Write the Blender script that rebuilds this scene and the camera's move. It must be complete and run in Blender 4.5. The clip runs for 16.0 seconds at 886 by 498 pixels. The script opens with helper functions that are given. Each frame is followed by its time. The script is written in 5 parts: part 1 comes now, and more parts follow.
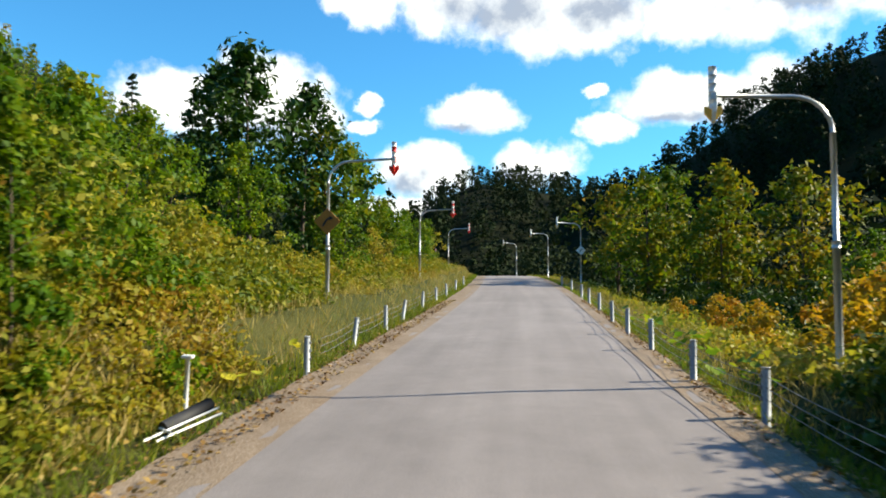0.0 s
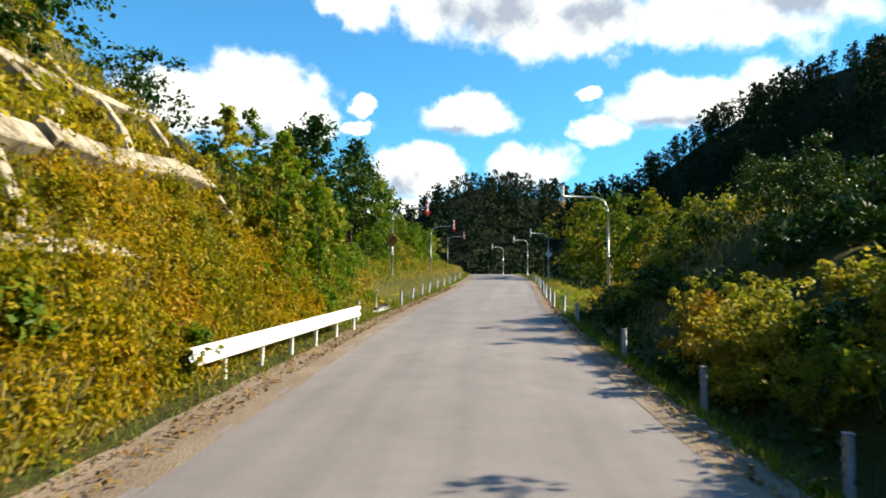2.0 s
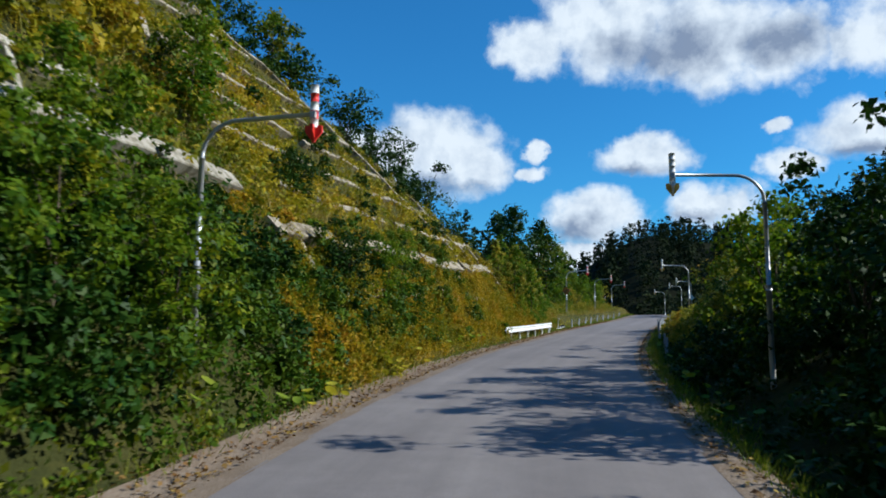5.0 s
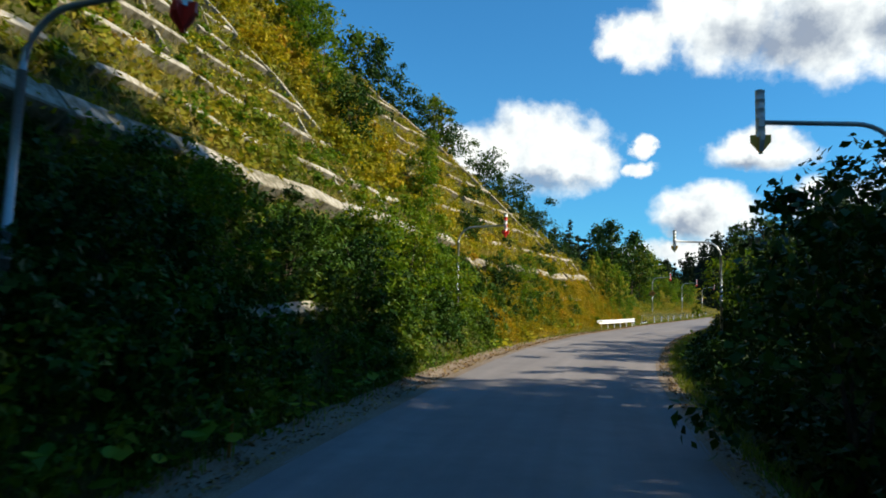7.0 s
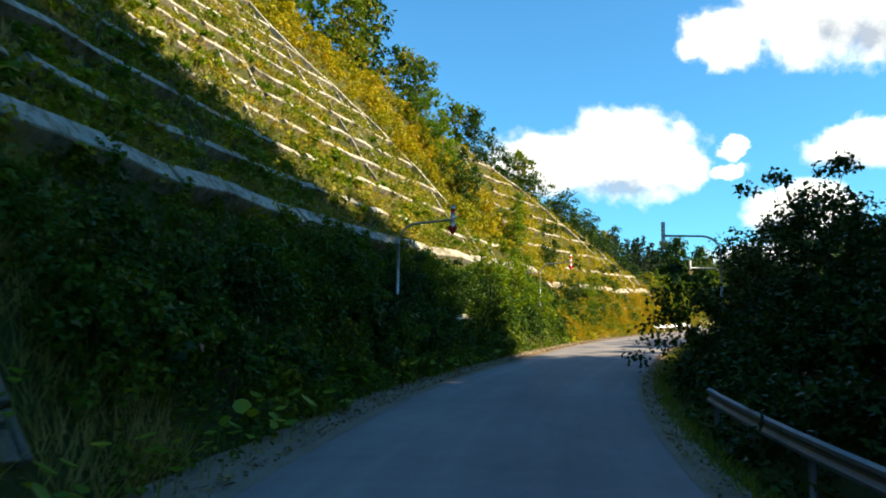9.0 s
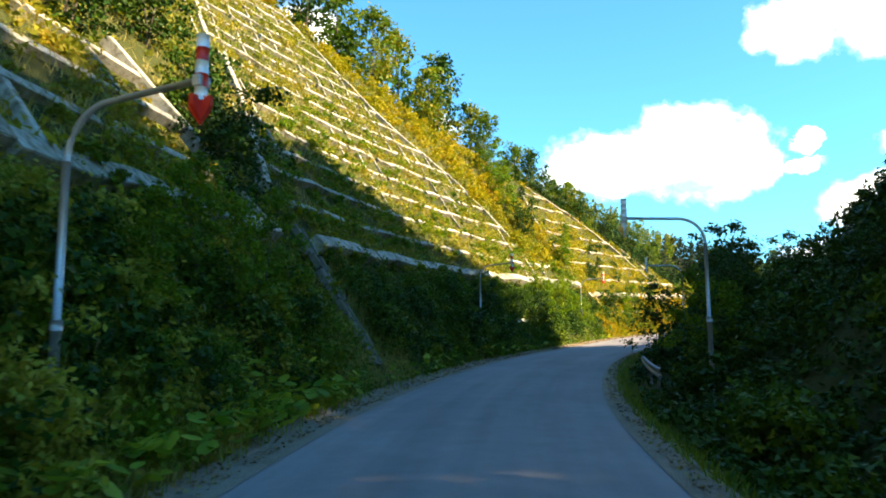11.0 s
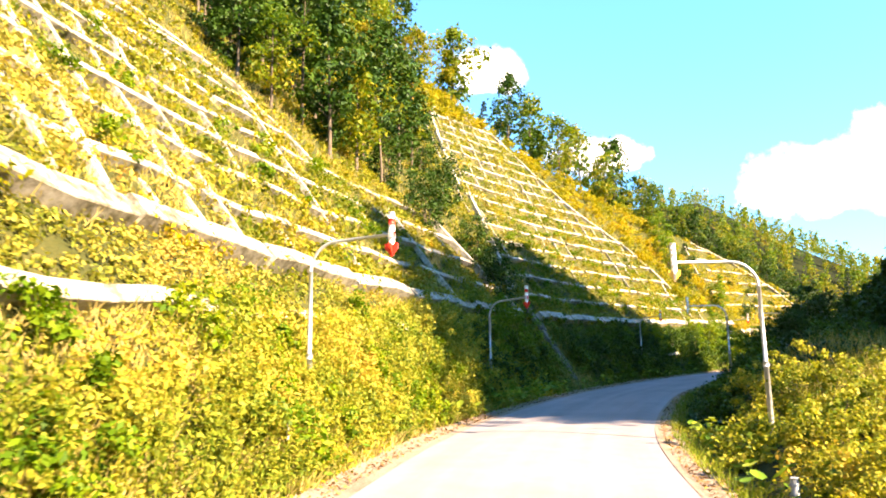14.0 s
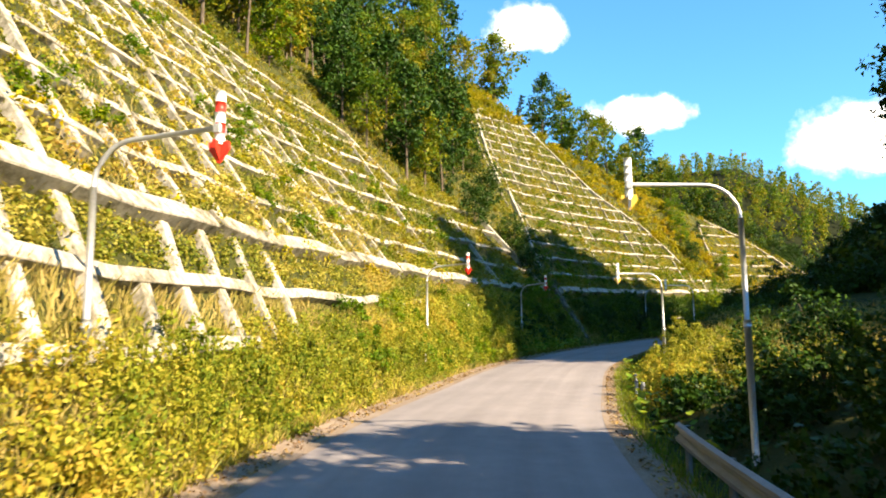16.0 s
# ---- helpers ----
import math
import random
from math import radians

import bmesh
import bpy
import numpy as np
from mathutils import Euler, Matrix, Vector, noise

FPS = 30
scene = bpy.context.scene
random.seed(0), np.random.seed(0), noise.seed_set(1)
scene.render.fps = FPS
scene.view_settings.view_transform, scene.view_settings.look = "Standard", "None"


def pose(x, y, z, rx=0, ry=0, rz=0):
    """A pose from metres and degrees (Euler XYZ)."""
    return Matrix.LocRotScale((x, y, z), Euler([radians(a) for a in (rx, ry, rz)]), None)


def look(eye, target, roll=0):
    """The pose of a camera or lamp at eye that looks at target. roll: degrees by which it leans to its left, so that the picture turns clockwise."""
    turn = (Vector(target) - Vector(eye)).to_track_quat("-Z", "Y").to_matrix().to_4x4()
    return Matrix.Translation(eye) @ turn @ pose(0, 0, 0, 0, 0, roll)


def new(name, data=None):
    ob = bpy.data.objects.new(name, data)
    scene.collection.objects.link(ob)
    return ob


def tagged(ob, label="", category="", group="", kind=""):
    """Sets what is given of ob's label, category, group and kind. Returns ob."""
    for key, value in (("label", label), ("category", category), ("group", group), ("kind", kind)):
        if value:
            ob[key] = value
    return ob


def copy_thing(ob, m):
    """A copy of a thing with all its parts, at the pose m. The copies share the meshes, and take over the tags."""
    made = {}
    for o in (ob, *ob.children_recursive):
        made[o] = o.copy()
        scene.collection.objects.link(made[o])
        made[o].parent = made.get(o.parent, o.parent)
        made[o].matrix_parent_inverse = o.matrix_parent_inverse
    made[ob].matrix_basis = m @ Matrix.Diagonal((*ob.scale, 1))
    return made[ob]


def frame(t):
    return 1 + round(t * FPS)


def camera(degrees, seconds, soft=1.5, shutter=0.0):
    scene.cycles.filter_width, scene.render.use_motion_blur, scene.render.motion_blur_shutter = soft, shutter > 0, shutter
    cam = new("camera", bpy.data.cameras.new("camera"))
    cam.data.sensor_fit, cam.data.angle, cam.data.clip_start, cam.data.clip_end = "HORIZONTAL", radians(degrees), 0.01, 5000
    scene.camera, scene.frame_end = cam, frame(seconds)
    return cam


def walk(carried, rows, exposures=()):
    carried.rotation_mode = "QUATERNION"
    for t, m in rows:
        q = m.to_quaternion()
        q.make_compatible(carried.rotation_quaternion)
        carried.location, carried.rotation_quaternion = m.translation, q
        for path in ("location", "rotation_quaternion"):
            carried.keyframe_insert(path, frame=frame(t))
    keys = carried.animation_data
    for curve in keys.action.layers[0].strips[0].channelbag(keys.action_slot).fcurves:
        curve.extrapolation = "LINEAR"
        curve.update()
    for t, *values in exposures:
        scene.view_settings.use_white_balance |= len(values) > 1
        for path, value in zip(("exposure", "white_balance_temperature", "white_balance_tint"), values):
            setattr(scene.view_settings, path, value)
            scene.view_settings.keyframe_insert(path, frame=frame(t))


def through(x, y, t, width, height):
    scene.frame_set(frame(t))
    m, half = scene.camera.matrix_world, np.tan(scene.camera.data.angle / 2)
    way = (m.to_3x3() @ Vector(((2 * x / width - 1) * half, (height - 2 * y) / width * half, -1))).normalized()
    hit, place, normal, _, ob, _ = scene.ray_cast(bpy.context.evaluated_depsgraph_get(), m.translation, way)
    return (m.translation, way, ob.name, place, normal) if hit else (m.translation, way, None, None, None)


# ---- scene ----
cam = camera(61.1, 16.0, 1.8, 0.18)
PATH = [
    (0, (-0.066, 0.139, 2.369), (-0.085, 2.135, 2.495), 0.1),
    (0.5, (-0.336, -5.547, 2.083), (-0.333, -3.551, 2.214), 1.2),
    (1, (-0.598, -11.049, 1.765), (-0.592, -9.052, 1.887), 0.3),
    (1.5, (-0.814, -16.479, 1.497), (-0.81, -14.487, 1.673), 0.8),
    (2, (-0.882, -21.939, 1.223), (-0.882, -19.943, 1.353), 0.4),
    (2.5, (-0.815, -27.309, 0.93), (-0.86, -25.318, 1.109), 0.5),
    (3, (-0.604, -32.656, 0.625), (-0.715, -30.671, 0.838), -0.6),
    (3.5, (-0.296, -37.793, 0.34), (-0.489, -35.82, 0.6), -0.7),
    (4, (0.159, -42.946, 0.025), (-0.146, -40.983, 0.258), -1.0),
    (6.5, (4.405, -67.447, -1.256), (3.762, -65.572, -0.985), 2.5),
    (7, (5.578, -72.241, -1.444), (4.854, -70.391, -1.211), 1.8),
    (7.5, (7.112, -76.729, -1.727), (6.318, -74.914, -1.452), 2.3),
    (8, (8.743, -81.291, -1.994), (7.857, -79.502, -1.873), 0.4),
    (8.5, (10.333, -85.36, -2.117), (9.423, -83.595, -1.878), 0.8),
    (11, (20.96, -105.865, -3.185), (19.884, -104.202, -2.909), -0.3),
    (11.5, (23.399, -109.406, -3.346), (22.257, -107.783, -3.095), -1.6),
    (12, (26.274, -113.251, -3.579), (25.058, -111.689, -3.295), -1.0),
    (12.5, (28.931, -116.826, -3.78), (27.62, -115.343, -3.491), -2.2),
    (13, (31.643, -120.24, -3.986), (30.258, -118.838, -3.644), -1.1),
    (13.5, (34.362, -123.596, -4.136), (32.946, -122.222, -3.807), -1.2),
    (14, (37.228, -126.924, -4.233), (35.78, -125.595, -3.862), -0.9),
    (14.5, (40.395, -130.191, -4.395), (38.934, -128.863, -4.072), -2.5),
    (15, (43.582, -133.431, -4.537), (42.094, -132.139, -4.195), -1.7),
    (15.5, (46.848, -136.576, -4.59), (45.338, -135.31, -4.248), -0.6),
    (16, (50.438, -139.679, -4.702), (48.907, -138.42, -4.432), -0.6),
]
walk(cam, [(t, look(eye, target, roll)) for t, eye, target, roll in PATH],
     exposures=[(0.0, 1.22, 6900, 4), (1.5, 1.28, 7200, 4), (2.5, 1.1, 6900, 4), (3.2, 0.55, 6000, 5), (4.0, 0.2, 5500, 5), (6.3, 0.65, 6200, 4), (8.0, 0.95, 7200, 4),
                (8.7, 1.3, 7500, 4), (10.8, 2.15, 7900, 5), (12.0, 2.2, 8200, 11), (13.0, 2.68, 8200, 19), (14.0, 2.88, 8500, 21), (15.0, 2.6, 8200, 15), (16.0, 1.95, 8000, 11)])

# ---- sky, clouds and sun ----
SUN_AZ, SUN_EL = 80.0, 32.0          # degrees from +y towards +x, and above the horizon
CLOUDS = [                            # azimuth, elevation, half width, half height (degrees)
    (-14.5, 14.6, 6.8, 3.6), (-20.5, 14.2, 4.8, 2.9), (-10.8, 13.6, 3.4, 2.6),
    (-6.5, 22.3, 3.8, 2.5), (-0.5, 23.2, 6.2, 4.4), (6.5, 21.6, 7.2, 4.2), (12.0, 20.6, 5.0, 2.8), (24.5, 22.2, 10.0, 5.4), (18.0, 20.0, 4.2, 2.4),
    (1.8, 13.9, 4.5, 1.6), (-6.1, 14.6, 1.0, 1.0), (-6.6, 12.9, 1.8, 0.7), (17.5, 14.2, 6.6, 2.0), (12.0, 12.4, 2.4, 1.5), (23.0, 14.0, 4.0, 2.6),
    (-1.8, 9.5, 4.2, 2.4), (6.6, 10.2, 3.6, 2.0), (-3.0, 6.4, 6.0, 1.4), (10.5, 15.4, 1.2, 0.6),
    (-35.0, 17.2, 3.9, 1.6), (-43.6, 24.2, 3.4, 2.0), (48.0, 18.0, 9.0, 4.0), (-95.0, 22.0, 14.0, 5.0), (-160.0, 26.0, 14.0, 5.0)]
SHADES = [(3.5, 21.2, 7.5, 2.6), (12.0, 21.0, 5.0, 2.0), (26.0, 20.5, 8.0, 2.0), (0.8, 12.9, 3.6, 0.8), (-3.6, 8.4, 3.0, 1.6), (5.0, 9.4, 2.6, 0.8), (-14.0, 12.0, 6.0, 0.9), (16.5, 13.0, 5.0, 0.9)]


class Nodes:
    """A short way to write node trees."""

    def __init__(self, tree):
        self.tree = tree
        tree.nodes.clear()

    def add(self, kind, *ins, **props):
        node = self.tree.nodes.new(kind)
        for key, value in props.items():
            if key == "operation":
                node.operation = value
            elif key == "blend":
                node.data_type, node.blend_type = "RGBA", value
        for slot, value in enumerate(ins):
            self.put(node, slot, value)
        return node

    def put(self, node, slot, value):
        if value is None:
            return
        if isinstance(value, bpy.types.NodeSocket):
            self.tree.links.new(value, node.inputs[slot])
        elif isinstance(value, bpy.types.Node):
            self.tree.links.new(value.outputs[0], node.inputs[slot])
        else:
            node.inputs[slot].default_value = value

    def math(self, op, a, b=None, c=None):
        return self.add("ShaderNodeMath", a, b, c, operation=op)

    def vec(self, op, a, b=None):
        return self.add("ShaderNodeVectorMath", a, b, operation=op)

    def noise(self, vector, scale, detail=4.0, rough=0.55):
        node = self.add("ShaderNodeTexNoise", vector)
        node.inputs["Scale"].default_value, node.inputs["Detail"].default_value, node.inputs["Roughness"].default_value = scale, detail, rough
        return node

    def ramp(self, factor, stops):
        node = self.add("ShaderNodeValToRGB", factor)
        band = node.color_ramp
        while len(band.elements) < len(stops):
            band.elements.new(0.5)
        for element, (at, colour) in zip(band.elements, stops):
            element.position, element.color = at, (*colour, 1.0) if len(colour) == 3 else colour
        return node

    def mix(self, factor, a, b, blend="MIX"):
        node = self.add("ShaderNodeMix", blend=blend)
        self.put(node, 0, factor), self.put(node, 6, a), self.put(node, 7, b)
        return node.outputs[2]


def rgb(r, g, b):
    return (r, g, b, 1.0)


world = bpy.data.worlds.new("sky")
scene.world = world
world.use_nodes = True
n = Nodes(world.node_tree)
sky = n.add("ShaderNodeTexSky")
sky.sky_type, sky.sun_disc = "NISHITA", False
sky.sun_elevation, sky.sun_rotation = radians(SUN_EL), radians(SUN_AZ)
sky.air_density, sky.dust_density, sky.ozone_density = 1.2, 0.0, 2.0
way = n.add("ShaderNodeTexCoord")
split = n.add("ShaderNodeSeparateXYZ", way.outputs["Generated"])
azimuth = n.math("MULTIPLY", n.math("ARCTAN2", split.outputs[0], split.outputs[1]), 57.2958)
elevation = n.math("MULTIPLY", n.math("ARCSINE", split.outputs[2]), 57.2958)
flat = n.add("ShaderNodeCombineXYZ", azimuth, elevation, 0.0)
wobble = n.noise(flat, 0.22, 7.0, 0.62)
shift = n.vec("MULTIPLY", n.vec("SUBTRACT", wobble.outputs["Color"], (0.5, 0.5, 0.5)), (5.0, 3.2, 0.0))
bent = n.vec("ADD", flat, shift)


def blobs(rows):
    total = None
    for a, e, w, h in rows:
        off = n.vec("MULTIPLY", n.vec("SUBTRACT", bent, (a, e, 0.0)), (1 / w, 1 / h, 0.0))
        size = n.vec("LENGTH", off)
        one = n.math("SUBTRACT", 1.0, size.outputs["Value"])
        total = one if total is None else n.math("MAXIMUM", total, one)
    return total


fine = n.noise(flat, 0.34, 9.0, 0.58)
sunward = n.noise(n.vec("ADD", flat, (0.9, 0.7, 0.0)), 0.34, 9.0, 0.58)
mass = n.math("ADD", blobs(CLOUDS), n.math("MULTIPLY_ADD", fine.outputs[0], 1.0, -0.47))
cover = n.ramp(mass, [(0.0, (0, 0, 0)), (0.10, (0.14, 0.14, 0.14)), (0.24, (0.55, 0.55, 0.55)), (0.42, (0.93, 0.93, 0.93)), (0.62, (1, 1, 1))])
relief = n.math("MULTIPLY", n.math("SUBTRACT", sunward.outputs[0], fine.outputs[0]), 1.5)
deep = n.math("MULTIPLY", n.math("MAXIMUM", blobs(SHADES), 0.0), 1.1)
dark = n.math("ADD", n.math("ADD", deep, relief), 0.12)
greys = n.ramp(dark, [(0.0, (1.0, 1.0, 1.0)), (0.3, (0.80, 0.83, 0.88)), (1.0, (0.30, 0.35, 0.46))])
bright = n.vec("SCALE", greys)
bright.inputs["Scale"].default_value = 12.0
paint = n.mix(cover, n.mix(1.0, sky, rgb(0.42, 1.18, 1.75), "MULTIPLY"), bright)
back = n.add("ShaderNodeBackground", paint, 0.058)
n.add("ShaderNodeOutputWorld", back)

sun = new("sun", bpy.data.lights.new("sun", "SUN"))
sun.data.energy, sun.data.angle, sun.data.color = 5.0, radians(0.55), (1.0, 0.90, 0.74)
sun_way = Vector((math.sin(radians(SUN_AZ)) * math.cos(radians(SUN_EL)), math.cos(radians(SUN_AZ)) * math.cos(radians(SUN_EL)), math.sin(radians(SUN_EL))))
sun.matrix_world = look(sun_way * 200, (0, 0, 0))

# ---- materials ----


def material(name):
    mat = bpy.data.materials.new(name)
    mat.use_nodes = True
    tree = Nodes(mat.node_tree)
    place = tree.add("ShaderNodeNewGeometry").outputs["Position"]
    return mat, tree, place


def finish(tree, colour, rough=0.8, height=None, strength=0.3, distance=0.02, metal=0.0, specular=0.3):
    shader = tree.add("ShaderNodeBsdfPrincipled")
    tree.put(shader, "Base Color", colour), tree.put(shader, "Roughness", rough), tree.put(shader, "Metallic", metal)
    tree.put(shader, "Specular IOR Level", specular)
    if height is not None:
        bump = tree.add("ShaderNodeBump")
        bump.inputs["Strength"].default_value, bump.inputs["Distance"].default_value = strength, distance
        tree.put(bump, "Height", height)
        tree.put(shader, "Normal", bump)
    tree.add("ShaderNodeOutputMaterial", shader)


def plain(name, colour, rough=0.5, metal=0.0, wear=0.25, scale=9.0, specular=0.4):
    """Paint, metal or rubber with faint dirt at two scales."""
    mat, tree, place = material(name)
    big, small = tree.noise(place, scale * 0.25), tree.noise(place, scale * 4)
    dirt = tree.math("MULTIPLY", tree.math("ADD", big.outputs[0], small.outputs[0]), 0.5)
    shade = tree.ramp(dirt, [(0.35, [c * (1 - wear) for c in colour]), (0.62, colour)])
    finish(tree, shade, rough, small.outputs[0], 0.15, 0.004, metal, specular)
    return mat


def foliage(name, greens, patch=0.25, through=0.4, patches=None, rough=0.5):
    """Leaves: each its own tint, drifting in patches over the ground."""
    mat, tree, place = material(name)
    island = tree.add("ShaderNodeNewGeometry").outputs["Random Per Island"]
    drift = tree.noise(place, patch, 3.0, 0.6)
    pick = tree.math("ADD", tree.math("MULTIPLY", island, 0.45), tree.math("MULTIPLY_ADD", drift.outputs[0], 1.5, -0.45))
    steps = [(0.05 + 0.9 * k / (len(greens) - 1), g) for k, g in enumerate(greens)]
    colour = tree.ramp(pick, steps)
    leaf = tree.add("ShaderNodeBsdfPrincipled")
    tree.put(leaf, "Base Color", colour), tree.put(leaf, "Roughness", rough), tree.put(leaf, "Specular IOR Level", 0.12)
    lit = tree.add("ShaderNodeBsdfTranslucent")
    tree.put(lit, 0, tree.mix(1.0, colour, rgb(1.0, 1.0, 0.55), "MULTIPLY"))
    both = tree.add("ShaderNodeMixShader", through, leaf, lit)
    tree.add("ShaderNodeOutputMaterial", both)
    return mat


def asphalt():
    mat, tree, place = material("asphalt")
    big, mid, grit = tree.noise(place, 0.22, 4, 0.6), tree.noise(place, 1.7, 5, 0.6), tree.noise(place, 55, 2, 0.7)
    stones = tree.add("ShaderNodeTexVoronoi", place)
    stones.inputs["Scale"].default_value = 70
    plan = tree.add("ShaderNodeUVMap")
    plan.uv_map = "plan"
    streak = tree.noise(tree.vec("MULTIPLY", plan, (0.035, 1.1, 1.0)), 1.0, 4, 0.55)
    tracks = tree.math("MULTIPLY_ADD", streak.outputs[0], 0.5, -0.25)
    base = tree.math("MULTIPLY_ADD", mid.outputs[0], 0.25, tree.math("MULTIPLY_ADD", big.outputs[0], 0.4, tree.math("MULTIPLY", grit.outputs[0], 0.45)))
    tone = tree.math("ADD", base, tracks)
    colour = tree.ramp(tone, [(0.36, (0.155, 0.139, 0.137)), (0.56, (0.208, 0.186, 0.183)), (0.78, (0.275, 0.248, 0.242))])
    finish(tree, colour, 0.88, tree.math("ADD", stones.outputs[0], grit.outputs[0]), 0.5, 0.006, 0.0, 0.25)
    return mat


def gravel():
    mat, tree, place = material("gravel")
    stones = tree.add("ShaderNodeTexVoronoi", place)
    stones.inputs["Scale"].default_value = 38
    big, fine_grain = tree.noise(place, 0.9), tree.noise(place, 34, 3)
    tone = tree.math("MULTIPLY_ADD", stones.outputs[0], 0.5, tree.math("MULTIPLY_ADD", big.outputs[0], 0.5, tree.math("MULTIPLY", fine_grain.outputs[0], 0.3)))
    colour = tree.ramp(tone, [(0.25, (0.065, 0.040, 0.024)), (0.5, (0.165, 0.115, 0.076)), (0.8, (0.27, 0.215, 0.165))])
    finish(tree, colour, 0.95, stones.outputs[0], 0.5, 0.018, 0.0, 0.12)
    return mat


def earth():
    mat, tree, place = material("earth_and_litter")
    big, fine_grain = tree.noise(place, 0.35, 5), tree.noise(place, 7, 5, 0.7)
    tone = tree.math("MULTIPLY_ADD", big.outputs[0], 0.6, tree.math("MULTIPLY", fine_grain.outputs[0], 0.45))
    colour = tree.ramp(tone, [(0.3, (0.022, 0.024, 0.009)), (0.5, (0.045, 0.050, 0.014)), (0.66, (0.075, 0.070, 0.020)), (0.8, (0.085, 0.060, 0.026))])
    finish(tree, colour, 0.95, fine_grain.outputs[0], 0.9, 0.12, 0.0, 0.1)
    return mat


def concrete(name="weathered_concrete", tones=((0.05, 0.05, 0.028), (0.17, 0.15, 0.105), (0.33, 0.30, 0.245), (0.46, 0.43, 0.37))):
    mat, tree, place = material(name)
    big, mid, fine_grain = tree.noise(place, 0.5, 5, 0.65), tree.noise(place, 3.5, 5, 0.65), tree.noise(place, 40, 3)
    tone = tree.math("MULTIPLY_ADD", big.outputs[0], 0.45, tree.math("MULTIPLY_ADD", mid.outputs[0], 0.55, tree.math("MULTIPLY", fine_grain.outputs[0], 0.1)))
    colour = tree.ramp(tone, list(zip((0.40, 0.49, 0.58, 0.72), tones)))
    finish(tree, colour, 0.9, tree.math("ADD", mid.outputs[0], fine_grain.outputs[0]), 0.4, 0.03, 0.0, 0.2)
    return mat


def bark():
    mat, tree, place = material("bark")
    streak = tree.noise(tree.vec("MULTIPLY", place, (6.0, 6.0, 1.2)), 2.0, 5, 0.7)
    colour = tree.ramp(streak.outputs[0], [(0.3, (0.035, 0.026, 0.018)), (0.6, (0.12, 0.095, 0.07)), (0.8, (0.22, 0.19, 0.16))])
    finish(tree, colour, 0.95, streak.outputs[0], 0.8, 0.03, 0.0, 0.1)
    return mat


ASPHALT, GRAVEL, EARTH, CONCRETE, BARK = asphalt(), gravel(), earth(), concrete(), bark()
MOSSY = concrete("mossy_concrete", ((0.05, 0.045, 0.022), (0.16, 0.13, 0.085), (0.32, 0.275, 0.205), (0.44, 0.385, 0.305)))
GALVANISED = plain("galvanised_steel", (0.52, 0.53, 0.53), 0.45, 0.55, 0.3)
STAINED = plain("stained_concrete", (0.17, 0.15, 0.115), 0.9, 0.0, 0.5, 5.0, 0.15)
POST_STEEL = plain("dull_grey_post", (0.30, 0.32, 0.34), 0.55, 0.2, 0.35, 6.0)
WHITE_PAINT = plain("white_paint", (0.80, 0.80, 0.78), 0.5, 0.0, 0.22, 5.0)
POST_PAINT = plain("weathered_post_paint", (0.50, 0.51, 0.52), 0.55, 0.0, 0.5, 6.0)
RED_FILM = plain("red_reflective_film", (0.72, 0.035, 0.02), 0.4, 0.0, 0.15)
WHITE_FILM = plain("white_reflective_film", (0.82, 0.82, 0.80), 0.4, 0.0, 0.12)
YELLOW_FILM = plain("faded_yellow_film", (0.80, 0.46, 0.06), 0.45, 0.0, 0.2)
ORANGE_FILM = plain("faded_orange_plate", (0.42, 0.17, 0.025), 0.55, 0.0, 0.35)
BLACK_RUBBER = plain("black_rubber", (0.02, 0.02, 0.022), 0.7, 0.0, 0.2)
DARK_STEEL = plain("weathered_shaded_steel", (0.20, 0.21, 0.22), 0.55, 0.5, 0.35)
LEAF_SLOPE = foliage("slope_plants", [(0.055, 0.095, 0.006), (0.14, 0.165, 0.008), (0.27, 0.235, 0.011), (0.41, 0.315, 0.014), (0.32, 0.17, 0.013)], 0.22, 0.4)
LEAF_ROADSIDE = foliage("roadside_plants", [(0.045, 0.095, 0.010), (0.12, 0.17, 0.017), (0.25, 0.255, 0.028), (0.40, 0.34, 0.050), (0.38, 0.24, 0.040)], 0.33, 0.45)
LEAF_PALE = foliage("pale_slope_plants", [(0.06, 0.10, 0.014), (0.15, 0.18, 0.022), (0.28, 0.25, 0.040), (0.42, 0.34, 0.075), (0.34, 0.20, 0.045)], 0.22, 0.4)
LEAF_TOE = foliage("foot_of_slope_plants", [(0.045, 0.085, 0.005), (0.12, 0.142, 0.007), (0.25, 0.205, 0.009), (0.41, 0.275, 0.012), (0.36, 0.165, 0.013)], 0.4, 0.45)
LEAF_MID = foliage("green_slope_plants", [(0.045, 0.085, 0.008), (0.095, 0.13, 0.011), (0.18, 0.185, 0.016), (0.29, 0.24, 0.022), (0.24, 0.14, 0.018)], 0.22, 0.4)
LEAF_GREEN = foliage("fresh_green_leaves", [(0.03, 0.075, 0.005), (0.065, 0.135, 0.007), (0.13, 0.20, 0.009), (0.26, 0.26, 0.011)], 0.5, 0.45)
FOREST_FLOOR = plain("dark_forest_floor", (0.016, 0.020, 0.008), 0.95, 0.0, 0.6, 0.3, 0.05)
# near-black green: deep green leaves with the bank's shade put into the colour
LEAF_DEEP_SHADED = foliage("deep_green_shaded_leaves", [(0.008, 0.027, 0.004), (0.015, 0.046, 0.005), (0.030, 0.068, 0.006), (0.058, 0.094, 0.008)], 0.3, 0.15)
